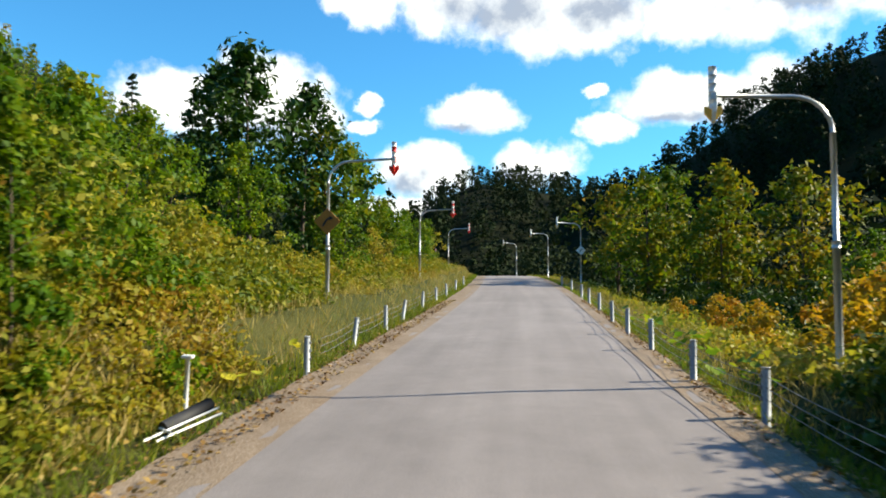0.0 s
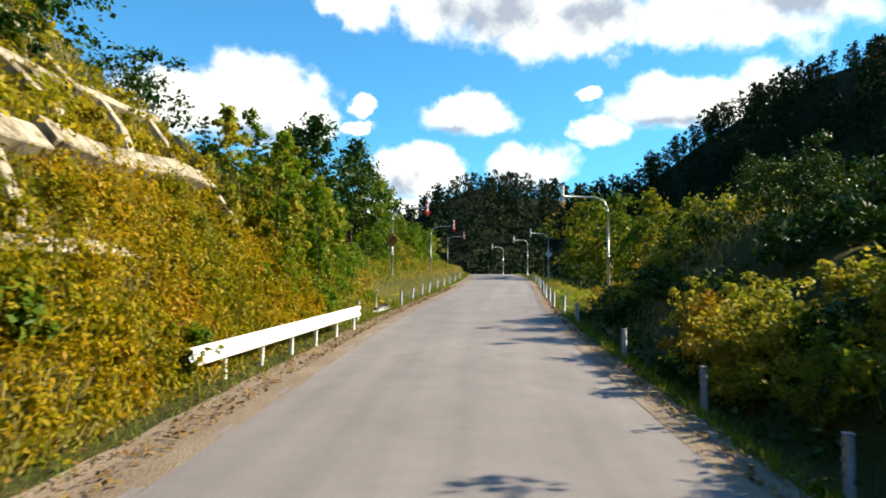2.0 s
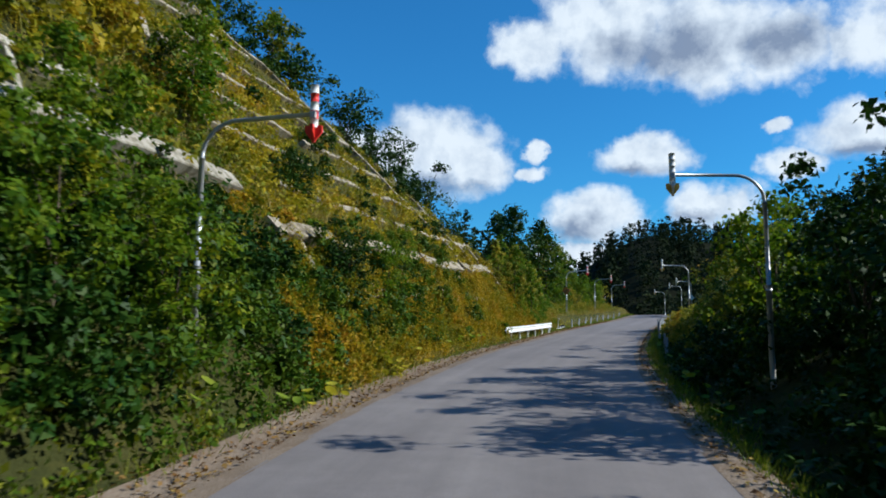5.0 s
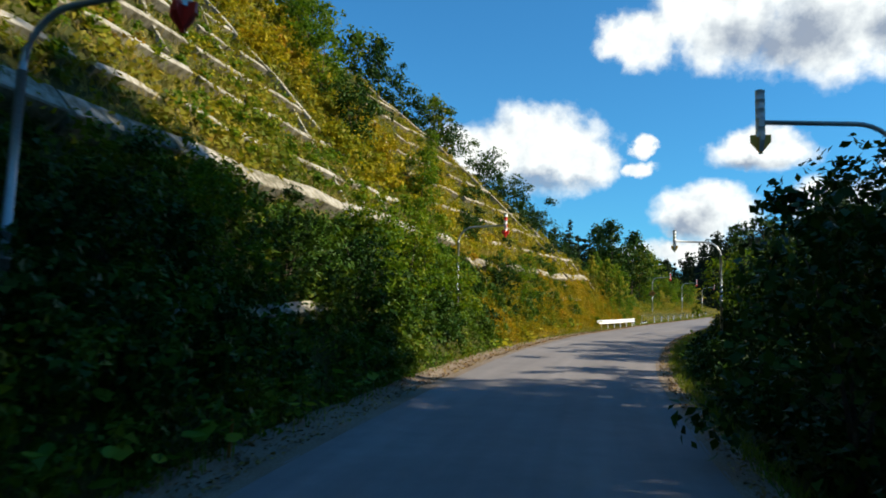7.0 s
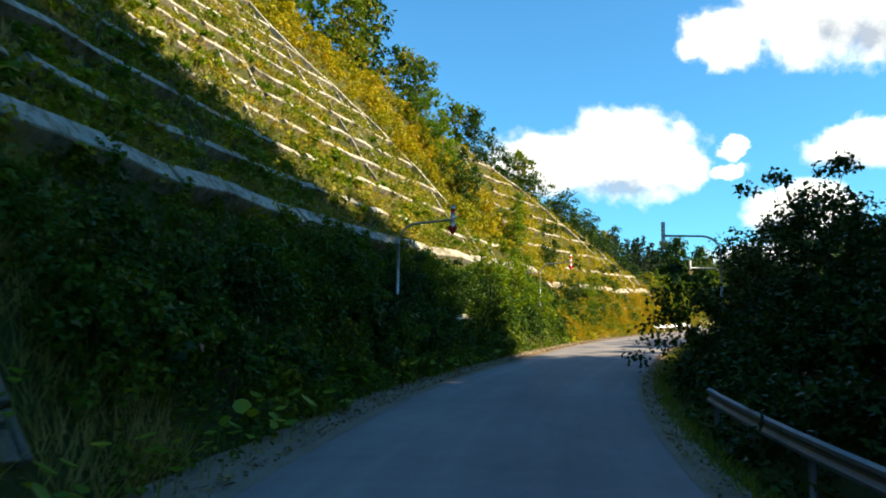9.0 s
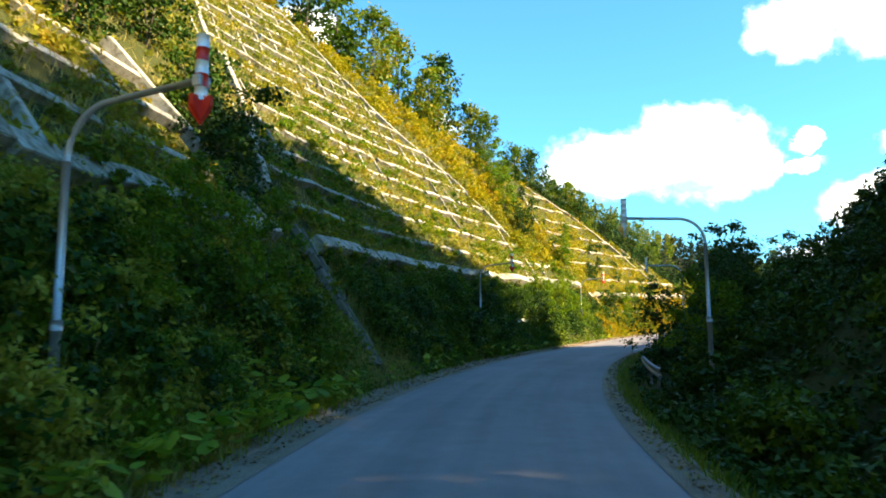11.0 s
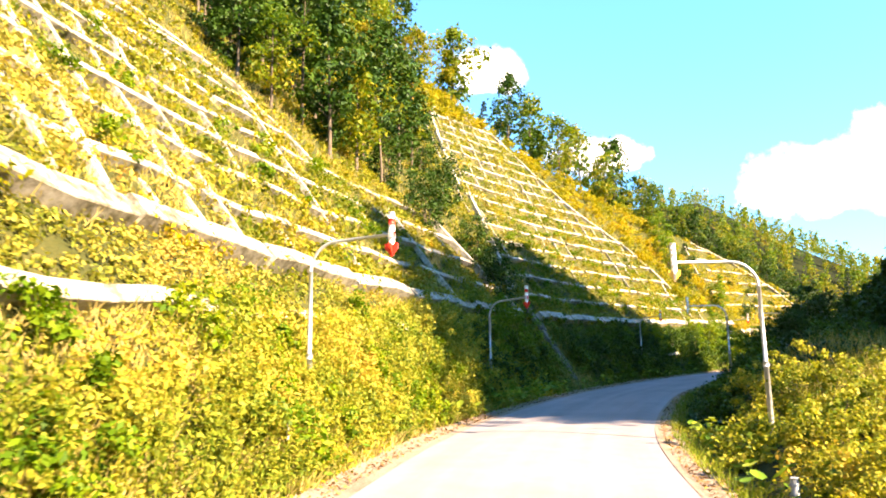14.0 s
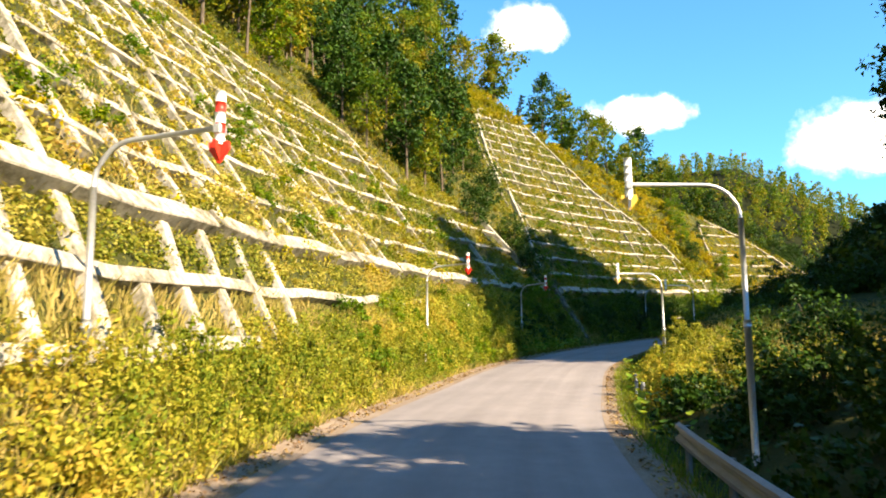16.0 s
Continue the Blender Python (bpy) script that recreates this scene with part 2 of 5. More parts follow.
# darker roadside green: shade put into the colour, also used for dark green shrubs
LEAF_SHADE = foliage("dark_and_shaded_weeds", [(0.020, 0.055, 0.005), (0.040, 0.088, 0.006), (0.080, 0.130, 0.008), (0.19, 0.185, 0.010)], 0.33, 0.3)
LEAF_TREE = foliage("autumn_tree_leaves", [(0.025, 0.06, 0.007), (0.05, 0.11, 0.009), (0.11, 0.155, 0.011), (0.22, 0.20, 0.014), (0.27, 0.165, 0.015)], 0.10, 0.42)
LEAF_GOLD = foliage("golden_leaves", [(0.16, 0.15, 0.015), (0.32, 0.24, 0.02), (0.46, 0.27, 0.02), (0.40, 0.14, 0.02)], 0.5, 0.4)
LEAF_NEEDLE = foliage("dark_needles", [(0.010, 0.022, 0.010), (0.018, 0.038, 0.014), (0.03, 0.05, 0.018)], 0.1, 0.12)
# near-black leaf: the shade side of far woods is put into the colour
LEAF_FAR_SHADED = foliage("far_shaded_leaves", [(0.005, 0.011, 0.005), (0.009, 0.018, 0.006), (0.015, 0.026, 0.007), (0.026, 0.034, 0.008)], 0.03, 0.1, rough=0.9)
GRASS_DRY = foliage("dry_grass", [(0.10, 0.13, 0.02), (0.24, 0.21, 0.05), (0.36, 0.28, 0.09), (0.40, 0.30, 0.12)], 0.4, 0.35)
GRASS_GREEN = foliage("green_grass", [(0.06, 0.12, 0.010), (0.13, 0.18, 0.014), (0.26, 0.24, 0.03)], 0.5, 0.4)
BUTTERBUR = foliage("butterbur_leaves", [(0.06, 0.14, 0.015), (0.11, 0.21, 0.02), (0.24, 0.30, 0.03), (0.42, 0.38, 0.03)], 0.6, 0.4)

# ---- the road's line: a frame of s (metres along it), u (to the right, looking up the road) and h (above it) ----
LINE = [(-14.0, 182.0, 6.0), (0.5, 150.0, 5.9), (7.2, 118.0, 5.55), (6.9, 88.0, 4.65), (5.2, 60.0, 3.25), (2.6, 30.0, 1.65), (-0.07, 0.14, 0.07), (-0.60, -11.05, -0.53), (-0.88, -21.94, -1.08), (-0.60, -32.66, -1.66), (0.16, -42.95, -2.25),
        (1.95, -55.2, -2.95), (4.40, -67.45, -3.55), (8.00, -79.0, -4.15), (12.2, -89.2, -4.62), (17.0, -98.6, -5.08), (23.4, -109.4, -5.65),
        (30.3, -118.5, -6.18), (37.2, -126.9, -6.53), (43.6, -133.4, -6.84), (50.4, -139.7, -7.0), (62.0, -149.5, -7.3), (80.0, -162.0, -7.6), (110.0, -178.0, -8.0)]


def spline(points, step=0.5):
    pts = np.array(points, float)
    t = np.r_[0, np.cumsum(np.linalg.norm(np.diff(pts[:, :2], axis=0), axis=1))]
    k = len(t)
    h = np.diff(t)
    a = np.zeros((k, k))
    b = np.zeros((k, pts.shape[1]))
    a[0, 0] = a[-1, -1] = 1
    for i in range(1, k - 1):
        a[i, i - 1], a[i, i], a[i, i + 1] = h[i - 1], 2 * (h[i - 1] + h[i]), h[i]
        b[i] = 6 * ((pts[i + 1] - pts[i]) / h[i] - (pts[i] - pts[i - 1]) / h[i - 1])
    m = np.linalg.solve(a, b)
    at = np.arange(0, t[-1], step)
    i = np.clip(np.searchsorted(t, at, side="right") - 1, 0, k - 2)
    w, hi = (at - t[i])[:, None], h[i][:, None]
    slope = (pts[i + 1] - pts[i]) / hi - hi * (2 * m[i] + m[i + 1]) / 6
    return at, pts[i] + slope * w + m[i] / 2 * w**2 + (m[i + 1] - m[i]) / (6 * hi) * w**3


S_AT, LINE_AT = spline(LINE)
zero = int(np.argmin(np.abs(LINE_AT[:, 1] - 0.14)))
S_AT = S_AT - S_AT[zero]
BACKWARD = np.gradient(LINE_AT[:, :2], axis=0)
BACKWARD /= np.linalg.norm(BACKWARD, axis=1)[:, None]


def frame_at(s):
    """Points of the line and the way to its right there, for an array of s; straight on beyond the ends."""
    s = np.asarray(s, float)
    inside = np.clip(s, S_AT[0], S_AT[-1])
    p = np.stack([np.interp(inside, S_AT, LINE_AT[:, k]) for k in range(3)], -1)
    d = np.stack([np.interp(inside, S_AT, BACKWARD[:, k]) for k in range(2)], -1)
    d /= np.linalg.norm(d, axis=-1, keepdims=True)
    p[..., :2] += d * (s - inside)[..., None]
    return p, np.stack([-d[..., 1], d[..., 0]], -1), -d


def middle(s):
    """The pavement's middle, which drifts off the line."""
    return np.interp(s, [-20, 5, 60, 200], [0.0, -0.05, -0.62, -0.75])


def smooth(x, a, b):
    t = np.clip((np.asarray(x, float) - a) / (b - a), 0, 1)
    return t * t * (3 - 2 * t)


def cap(s):
    """How high the cut slope and the hill behind it go."""
    return np.interp(s, [-60, -14, -6, 0, 7, 16, 24, 36, 46, 52, 62, 80, 110, 160, 260], [0.9, 1.0, 2.6, 5.8, 10.5, 15.5, 20, 24, 30, 37, 42, 46, 48, 50, 50])


def ripple(x, y, size, seed=0.0):
    return np.sin(x / size + 1.3 * seed + 1.7 * np.sin(y / size * 0.8 + seed)) * np.cos(y / size * 1.1 - 0.7 * seed + 1.2 * np.sin(x / size * 0.7))


def slope_height(v):
    """The cut's face, by the distance v to the left of the line."""
    return np.where(v < 5.0, 0.12 * np.clip(v - 3.9, 0, None), np.where(v < 8.2, 0.13 + (v - 5.0) / 3.2 * 5.05, 5.18 + (v - 8.2) * 1.13))


def hill_back(s):
    """How much farther from the road the hill on the right begins."""
    return np.interp(s, [90, 102, 128, 129], [0.0, 7.5, 7.5, 0.0])


def height(s, u):
    """The ground above the line's level."""
    s, u = np.broadcast_arrays(np.asarray(s, float), np.asarray(u, float))
    v = -u
    top = cap(s)
    face = slope_height(v)
    left = np.where(face < top, face, top + 0.10 * (v - 8) * smooth(face, top, top + 6))
    left = left * smooth(v, 3.9, 4.6)
    gully = np.exp(-((s - (85 + 0.25 * np.clip(left - 6, 0, 30))) / 3.2) ** 2) * smooth(left, 1, 7)
    left = left - 1.3 * gully + (v > 5) * 0.22 * ripple(s, v, 1.7, 2.0) * smooth(v, 4.8, 6.5)
    w = u - middle(s)
    bank = np.interp(s, [-60, -18, -12.5, -9, 0, 6, 16, 30, 48, 62, 100, 106, 114, 120, 128, 138, 150, 260], [-2.5, -1.6, 1.5, 3.6, 3.6, 2.3, 1.7, 1.8, 1.8, 2.6, 2.8, 2.2, 1.6, 1.0, 0.7, 0.8, 1.4, 2.5])
    hill = np.interp(s, [30, 50, 60, 74, 82, 90, 97, 104, 114], [0, 2, 9, 7.5, 4.0, 1.6, 0.7, 0.4, 0]) + np.interp(s, [-20, -6, 14, 26], [0, 2.5, 2.0, 0])
    right = bank * smooth(w, 4.6, 9.5) + hill * smooth(w, 10.0, 21.0) * (1 - 0.5 * smooth(w, 40, 90))
    # a mostly unseen rise, added to throw shade over the road and the cut
    right = right + np.interp(s, [58, 66, 74, 82, 90, 100, 110, 121, 126.5], [0, 4, 11, 16, 16, 15, 16, 20, 0]) * (1 + 0.048 * hill_back(s)) * smooth(w - hill_back(s), 21, 28)
    right = right - 0.30 * smooth(w, 3.6, 4.4) * smooth(6.2 - w, 0, 1.4) + (w > 5) * 0.15 * ripple(s, w, 2.1, 5.0)
    return np.where(u < 0, left, right) - 0.035 * smooth(np.abs(w), 3.1, 3.8)


def ground_at(s, u, lift=0.0):
    p, across, _ = frame_at(s)
    u = np.asarray(u, float)
    return np.concatenate([p[..., :2] + across * u[..., None], (p[..., 2] + height(s, u) + lift)[..., None]], -1)


def above_road(s, u, h):
    p, across, _ = frame_at(np.array([s]))
    return Vector((*(p[0, :2] + across[0] * u), p[0, 2] + h))


def heading(s):
    """The turn about z that makes +y look up the road there."""
    _, _, ahead = frame_at(np.array([s]))
    return math.degrees(math.atan2(-ahead[0, 0], ahead[0, 1]))


# ---- mesh helpers ----


def mesh_of(name, verts, faces, mat):
    """A mesh from arrays; faces all have the same number of corners."""
    verts, faces = np.asarray(verts, np.float32), np.asarray(faces, np.int32)
    me = bpy.data.meshes.new(name)
    me.vertices.add(len(verts))
    me.vertices.foreach_set("co", verts.ravel())
    me.loops.add(faces.size)
    me.loops.foreach_set("vertex_index", faces.ravel())
    me.polygons.add(len(faces))
    me.polygons.foreach_set("loop_start", np.arange(len(faces), dtype=np.int32) * faces.shape[1])
    me.update(calc_edges=True)
    me.materials.append(mat)
    return me


def part(name, bm, mat, parent=None, label=""):
    me = bpy.data.meshes.new(name)
    bm.to_mesh(me)
    bm.free()
    me.materials.append(mat)
    ob = new(name, me)
    ob.parent = parent
    if label:
        ob["label"] = label
    return ob


def tube(bm, points, radii, sides=8, caps=True):
    """A round bar along points."""
    pts = [Vector(p) for p in points]
    rings = []
    for i, p in enumerate(pts):
        way_on = (pts[min(i + 1, len(pts) - 1)] - pts[max(i - 1, 0)]).normalized()
        side = way_on.cross(Vector((0, 0, 1)) if abs(way_on.z) < 0.9 else Vector((0, 1, 0))).normalized()
        upward = side.cross(way_on)
        r = radii[i] if hasattr(radii, "__len__") else radii
        rings.append([bm.verts.new(p + (side * math.cos(2 * math.pi * k / sides) + upward * math.sin(2 * math.pi * k / sides)) * r) for k in range(sides)])
    for a, b in zip(rings, rings[1:]):
        for k in range(sides):
            f = bm.faces.new((a[k], a[(k + 1) % sides], b[(k + 1) % sides], b[k]))
            f.smooth = True
    if caps:
        bm.faces.new(rings[0]), bm.faces.new(list(reversed(rings[-1])))
    return bm


def box(bm, size, m, bevel=0.0):
    made = bmesh.ops.create_cube(bm, size=1.0, matrix=m @ Matrix.Diagonal((*size, 1)))
    if bevel:
        edges = list({e for v in made["verts"] for e in v.link_edges})
        bmesh.ops.bevel(bm, geom=edges, offset=bevel, segments=1, affect="EDGES")
    return bm


def sheet(name, ss, us, lift, mat, tilt=None):
    """A sheet laid on the frame s, u."""
    gs, gu = np.meshgrid(ss, us, indexing="ij")
    pts = ground_at(gs, gu) if tilt is None else tilt(gs, gu)
    pts[..., 2] += lift
    a, b = gs.shape
    index = np.arange(a * b).reshape(a, b)
    faces = np.stack([index[:-1, :-1], index[:-1, 1:], index[1:, 1:], index[1:, :-1]], -1).reshape(-1, 4)
    me = mesh_of(name, pts.reshape(-1, 3), faces[:, ::-1], mat)
    me.polygons.foreach_set("use_smooth", np.ones(len(faces), dtype=bool))
    plan = np.stack([gs.ravel(), gu.ravel()], -1)[faces[:, ::-1].ravel()]
    me.uv_layers.new(name="plan").data.foreach_set("uv", plan.astype(np.float32).ravel())
    return new(name, me)


RNG = np.random.default_rng(7)


def leaf_cloud(centres, radii, count, size, squash=0.8, shell=0.55, up=0.5, slim=0.55, three=False):
    """Leaves round centres: verts and faces, four corners to a leaf, folded along its rib; three to a leaf for what stays far off."""
    centres, radii = np.asarray(centres, float).reshape(-1, 3), np.asarray(radii, float)
    which = np.repeat(np.arange(len(centres)), count)
    k = len(which)
    d = RNG.normal(size=(k, 3))
    d /= np.linalg.norm(d, axis=1)[:, None]
    r = radii[which] * (shell + (1 - shell) * RNG.random(k)) ** 0.8
    base = centres[which] + d * r[:, None] * np.array([1, 1, squash])
    normal = d * 0.7 + RNG.normal(size=(k, 3)) * 0.6 + np.array([0, 0, up])
    normal /= np.linalg.norm(normal, axis=1)[:, None]
    along = np.cross(normal, RNG.normal(size=(k, 3)))
    along /= np.linalg.norm(along, axis=1)[:, None] + 1e-9
    across = np.cross(normal, along)
    length = (size[which] if hasattr(size, "__len__") else size) * (0.6 + 0.8 * RNG.random(k))
    length = length[:, None]
    if three:
        verts = np.stack([base - along * length * 0.45, base + across * length * slim * 0.6 + along * length * 0.1, base + (along * 0.55 - across * slim * 0.5) * length], 1)
        return verts.reshape(-1, 3), np.arange(3 * k).reshape(k, 3)
    verts = np.stack([base - along * length * 0.5, base + across * length * slim * 0.5 + normal * length * 0.12,
                      base + along * length * 0.5, base - across * length * slim * 0.5 + normal * length * 0.12], 1)
    return verts.reshape(-1, 3), np.arange(4 * k).reshape(k, 4)


def blades(bases, tall, wide=0.02, lean=0.35, four=False):
    """Grass: one pointed blade at each base, or a bent four-cornered stem."""
    bases = np.asarray(bases, float)
    k = len(bases)
    turn = RNG.random(k) * 2 * np.pi
    tall = tall * (0.6 + 0.7 * RNG.random(k))
    side = np.stack([np.cos(turn), np.sin(turn), 0 * turn], -1)
    tip = RNG.normal(size=(k, 3)) * np.array([lean, lean, 0]) + np.array([0, 0, 1.0])
    if not four:
        verts = np.stack([bases - side * wide, bases + side * wide, bases + tip * tall[:, None]], 1)
        return verts.reshape(-1, 3), np.arange(3 * k).reshape(k, 3)
    verts = np.stack([bases - side * wide, bases + side * wide, bases + tip * tall[:, None] + side * wide * 0.2, bases + tip * tall[:, None] * 0.6 - side * wide * 0.9], 1)
    return verts.reshape(-1, 3), np.arange(4 * k).reshape(k, 4)


def join(*clouds):
    verts, faces, at = [], [], 0
    for v, f in clouds:
        verts.append(v), faces.append(f + at)
        at += len(v)
    return np.concatenate(verts), np.concatenate(faces)


def stuff(name, cloud, mat, label, category):
    return tagged(new(name, mesh_of(name, *cloud, mat)), label, category, kind="stuff")


# ---- ground, road, shoulders ----
us = np.r_[np.array([-420, -300, -220, -160, -120, -95, -76]), np.arange(-64, -34, 2.0), np.arange(-34, -12, 1.0), np.arange(-12, -3.0, 0.35), [-2.5, 0, 2.5],
           np.arange(3.0, 13, 0.4), np.arange(13, 30, 1.5), [33, 40, 50, 62, 78, 95, 110]]
ss = np.r_[np.array([-900, -600, -420, -320, -260, -220, -190, -165]), np.arange(-150, 190, 1.0), [200, 220, 250, 300, 400, 600]]
tagged(sheet("ground", ss, us, -0.06, EARTH), "earth under grass, weeds and leaf litter", "ground", kind="structure")


def road_face(gs, gu):
    p, across, _ = frame_at(gs)
    u = gu + middle(gs)
    return np.concatenate([p[..., :2] + across * u[..., None], (p[..., 2] + 0.02 - 0.012 * np.abs(gu) + 0.01 * ripple(gs, gu * 3, 6.0))[..., None]], -1)


road_s = np.arange(-150, 188, 1.0)
tagged(sheet("road", road_s, np.array([-3.12, -3.0, -1.5, 0, 1.5, 3.0, 3.12]), 0.0, ASPHALT, road_face), "worn grey asphalt road without lane markings", "road", kind="structure")


def verge_face(gs, gu):
    p = ground_at(gs, gu * np.interp(gs, [-25, 2, 25], [0.93, 0.95, 1.0]) + middle(gs))
    p[..., 2] += 0.012 + 0.03 * ripple(gs, gu, 0.5, 3.0) * (np.abs(gu) > 3.2)
    return p


for name, us_of in (("gravel_verge", np.array([-4.25, -4.0, -3.8, -3.6, -3.3, -3.05])), ("gravel_verge", np.array([3.05, 3.25, 3.5, 3.75]))):
    tagged(sheet(name, np.arange(-120, 188, 0.6), us_of, -0.02, GRAVEL, verge_face), "brown gravel and leaf litter at the road's edge", "verge", kind="structure")

# ---- concrete lattice on the cut slope ----
FLOORS = [2.0, 3.48] + [5.24 + 1.86 * k for k in range(0, 17)]
LEAN = -0.42                          # how far a rib runs along the road for each metre that it climbs


def reach(panel, h):
    """From where to where, along the road, a row at the height h of a lattice runs."""
    if panel == "low":
        return 86.5, 158.0
    if panel == "near":
        right_end = np.interp(h, [5, 12.5, 13.5, 17.5, 20, 23], [86.5, 86.8, 101.5, 103, 110, 121])
        return right_end, 160.0 if h < 24 else right_end
    if panel == "middle":
        return np.interp(h, [5, 9, 16, 21, 27, 34], [34, 42, 42.5, 48, 49, 50]), np.interp(h, [5, 8, 13.5, 18, 20, 25, 33], [83, 82, 76, 72.5, 72.3, 68, 62])
    return np.interp(h, [5, 7.2, 7.6, 10.5, 12.7, 17], [1.0, 1.2, 6.2, 7.1, 11, 19]), np.interp(h, [5, 11, 18.7], [34, 31, 25])


def u_of(h):
    return -np.interp(h, [0.13, 5.18, 60], [5.0, 8.2, 8.2 + (60 - 5.18) / 1.13])


def beam(name, pts, wide, deep, parent, mat=None):
    """A square concrete bar along points on the slope, its face turned out of the slope."""
    pts = np.asarray(pts, float)
    bm = bmesh.new()
    rings = []
    for i, p in enumerate(pts):
        on = Vector(pts[min(i + 1, len(pts) - 1)] - pts[max(i - 1, 0)]).normalized()
        out = OUT[i] if OUT is not None else Vector((0, 0, 1))
        out = (out - on * out.dot(on)).normalized()
        side = on.cross(out)
        j = 0.045 * math.sin(i * 2.3 + pts[0][0]) + 0.03 * math.sin(i * 5.9 + pts[0][1])
        rings.append([bm.verts.new(Vector(p) + side * a * wide / 2 + out * (b * deep + j)) for a, b in ((-1, -0.6), (-1, 0.9), (-0.92, 1.0), (0.92, 1.0), (1, 0.9), (1, -0.6))])
    for a, b in zip(rings, rings[1:]):
        for k in range(6):
            bm.faces.new((a[k], b[k], b[(k + 1) % 6], a[(k + 1) % 6]))
    bm.faces.new(list(reversed(rings[0]))), bm.faces.new(rings[-1])
    bmesh.ops.recalc_face_normals(bm, faces=bm.faces)
    return part(name, bm, mat or CONCRETE, parent)


def slope_point(s, h):
    p, across, _ = frame_at(np.array([s]))
    return np.array([*(p[0, :2] + across[0] * u_of(h)), p[0, 2] + h])


def slope_out(s, h):
    _, across, _ = frame_at(np.array([s]))
    steep = 1.58 if h < 5.2 else 1.13
    return Vector((across[0, 0] * steep, across[0, 1] * steep, 1.0)).normalized()


def row_runs(panel, h):
    """Stretches of a row that show out of the growth."""
    if panel == "near":
        a, b = (108.0, 158.0) if 3 < h < 4 else (137.0, 158.0) if h < 3 else reach("near", h)
    elif panel == "middle":
        a, b = (54.0, 62.0) if h < 3 else reach("middle", h)
    else:
        a, b = (8.0, 33.0) if h < 4 else reach("far", h)
    if abs(h - 5.24) < 0.1:
        cuts = np.linspace(a, b, max(2, int((b - a) / 5.5)))
        return [(c + 0.12, d - 0.05) for c, d in zip(cuts, cuts[1:])]
    if h < 5 or b - a < 6:
        return [(a, b)] if b - a > 3 else []
    runs, at, k = [], a, 0
    while at < b - 2:
        k += 1
        wild = math.sin(h * 7.7 + k * 3.1 + at)
        size = 7.0 + 4.5 * wild if at < 122 else 16 + 6 * wild
        runs.append((at, min(b, at + size)))
        at += size + (0.6 if at > 96 or panel == "middle" else 1.3 + 1.2 * math.sin(h * 3.3 + k))
    return runs


for panel in ("near", "middle", "far"):
    base = tagged(new("slope_lattice"), "weathered concrete lattice frame over an overgrown cut slope", "slope frame", "slope frames", "structure")
    rows = [h for h in FLOORS if not (panel == "far" and (h < 5 or h > 18.5) or panel == "middle" and 3 < h < 4)] + ([3.4] if panel == "far" else [])
    drop, coat = (-1.0, MOSSY) if panel == "far" else (0.0, CONCRETE)
    for h in rows:
        thick = abs(h - 5.24) < 0.1
        for a, b in row_runs(panel, h):
            along = np.linspace(a, b, max(3, int((b - a) / 1.4)))
            OUT = [slope_out(s, h) for s in along]
            sag = [0.07 * math.sin(s * 0.9 + h) + (0.10 * math.sin(a * 7.3) if thick else 0.0) for s in along]
            beam("beam", [slope_point(s, h + drop + w) for s, w in zip(along, sag)], 0.60 if thick else (0.36 if panel == "near" else 0.30), 0.38 if thick else 0.22, base, coat)
    if panel == "near":
        stations = list(np.arange(91.9, 116, 5.55)) + list(np.arange(117.8, 158, 1.85))
    else:
        stations = list(np.arange(42, 96, 2.4)) if panel == "middle" else list(np.arange(2.4, 33, 2.6))
    lean = -0.7 if panel == "middle" else LEAN
    for s in stations:
        levels = [h for h in rows if (h > 5 or panel == "near" and s > 132 or panel == "far" and s > 8) and (a := reach(panel, max(h, 5.2)))[0] - 0.3 <= s + lean * (h - 5.3) <= a[1] + 0.3]
        if len(levels) < 2:
            continue
        hs = np.linspace(levels[0] - 0.1, levels[-1] + 0.2, max(3, int((levels[-1] - levels[0]) / 1.3))) + drop
        if panel == "near" and s < 150:
            cut = int((0.5 + 0.5 * math.sin(s * 5.1)) * (len(hs) - 3))
            if math.sin(s * 2.7) > -0.2:
                pieces = [hs[:cut + 1], hs[cut + 2:]]
            else:
                pieces = [hs]
        elif panel == "middle" and int(s * 10) % 3:
            pieces = [hs[hs > 13.0 + 4 * math.sin(s * 3.1)]]
        else:
            pieces = [hs]
        for hs in pieces:
            if len(hs) < 2:
                continue
            OUT = [slope_out(s, h) for h in hs]
            beam("rib", [slope_point(s + lean * (h - 5.3), h) for h in hs], 0.17 if panel == "middle" else float(np.interp(s, [30, 112, 130], [0.3, 0.22, 0.33])), 0.10 if panel == "middle" else 0.17, base, coat)

EDGES = [[(86.8, 5.4), (86.8, 12.4)], [(101.7, 12.4), (102.2, 14.0), (103.2, 17.5), (110, 20), (121, 23.2)], [(72.4, 19.2), (68, 25), (61.8, 33.2)], [(76.2, 13.4), (71.8, 18.4)], [(83, 7.6), (77, 12.6)],
         [(42, 8.6), (42.4, 12.2), (43.2, 15.8), (48, 21.2), (49.2, 27), (49.8, 34)], [(8, 5.6), (11, 10.8), (16, 15.6), (22, 18.7)], [(0.6, 3.4), (1.2, 4.6), (1.1, 5.9)], [(6.0, 5.9), (6.4, 7.9), (7.1, 9.3), (8.6, 11.2)], [(31, 11.4), (24.5, 18.2)]]
frame_edges = tagged(new("slope_lattice_edges"), "thick concrete beams along the lattices' edges", "slope frame", "slope frames", "structure")
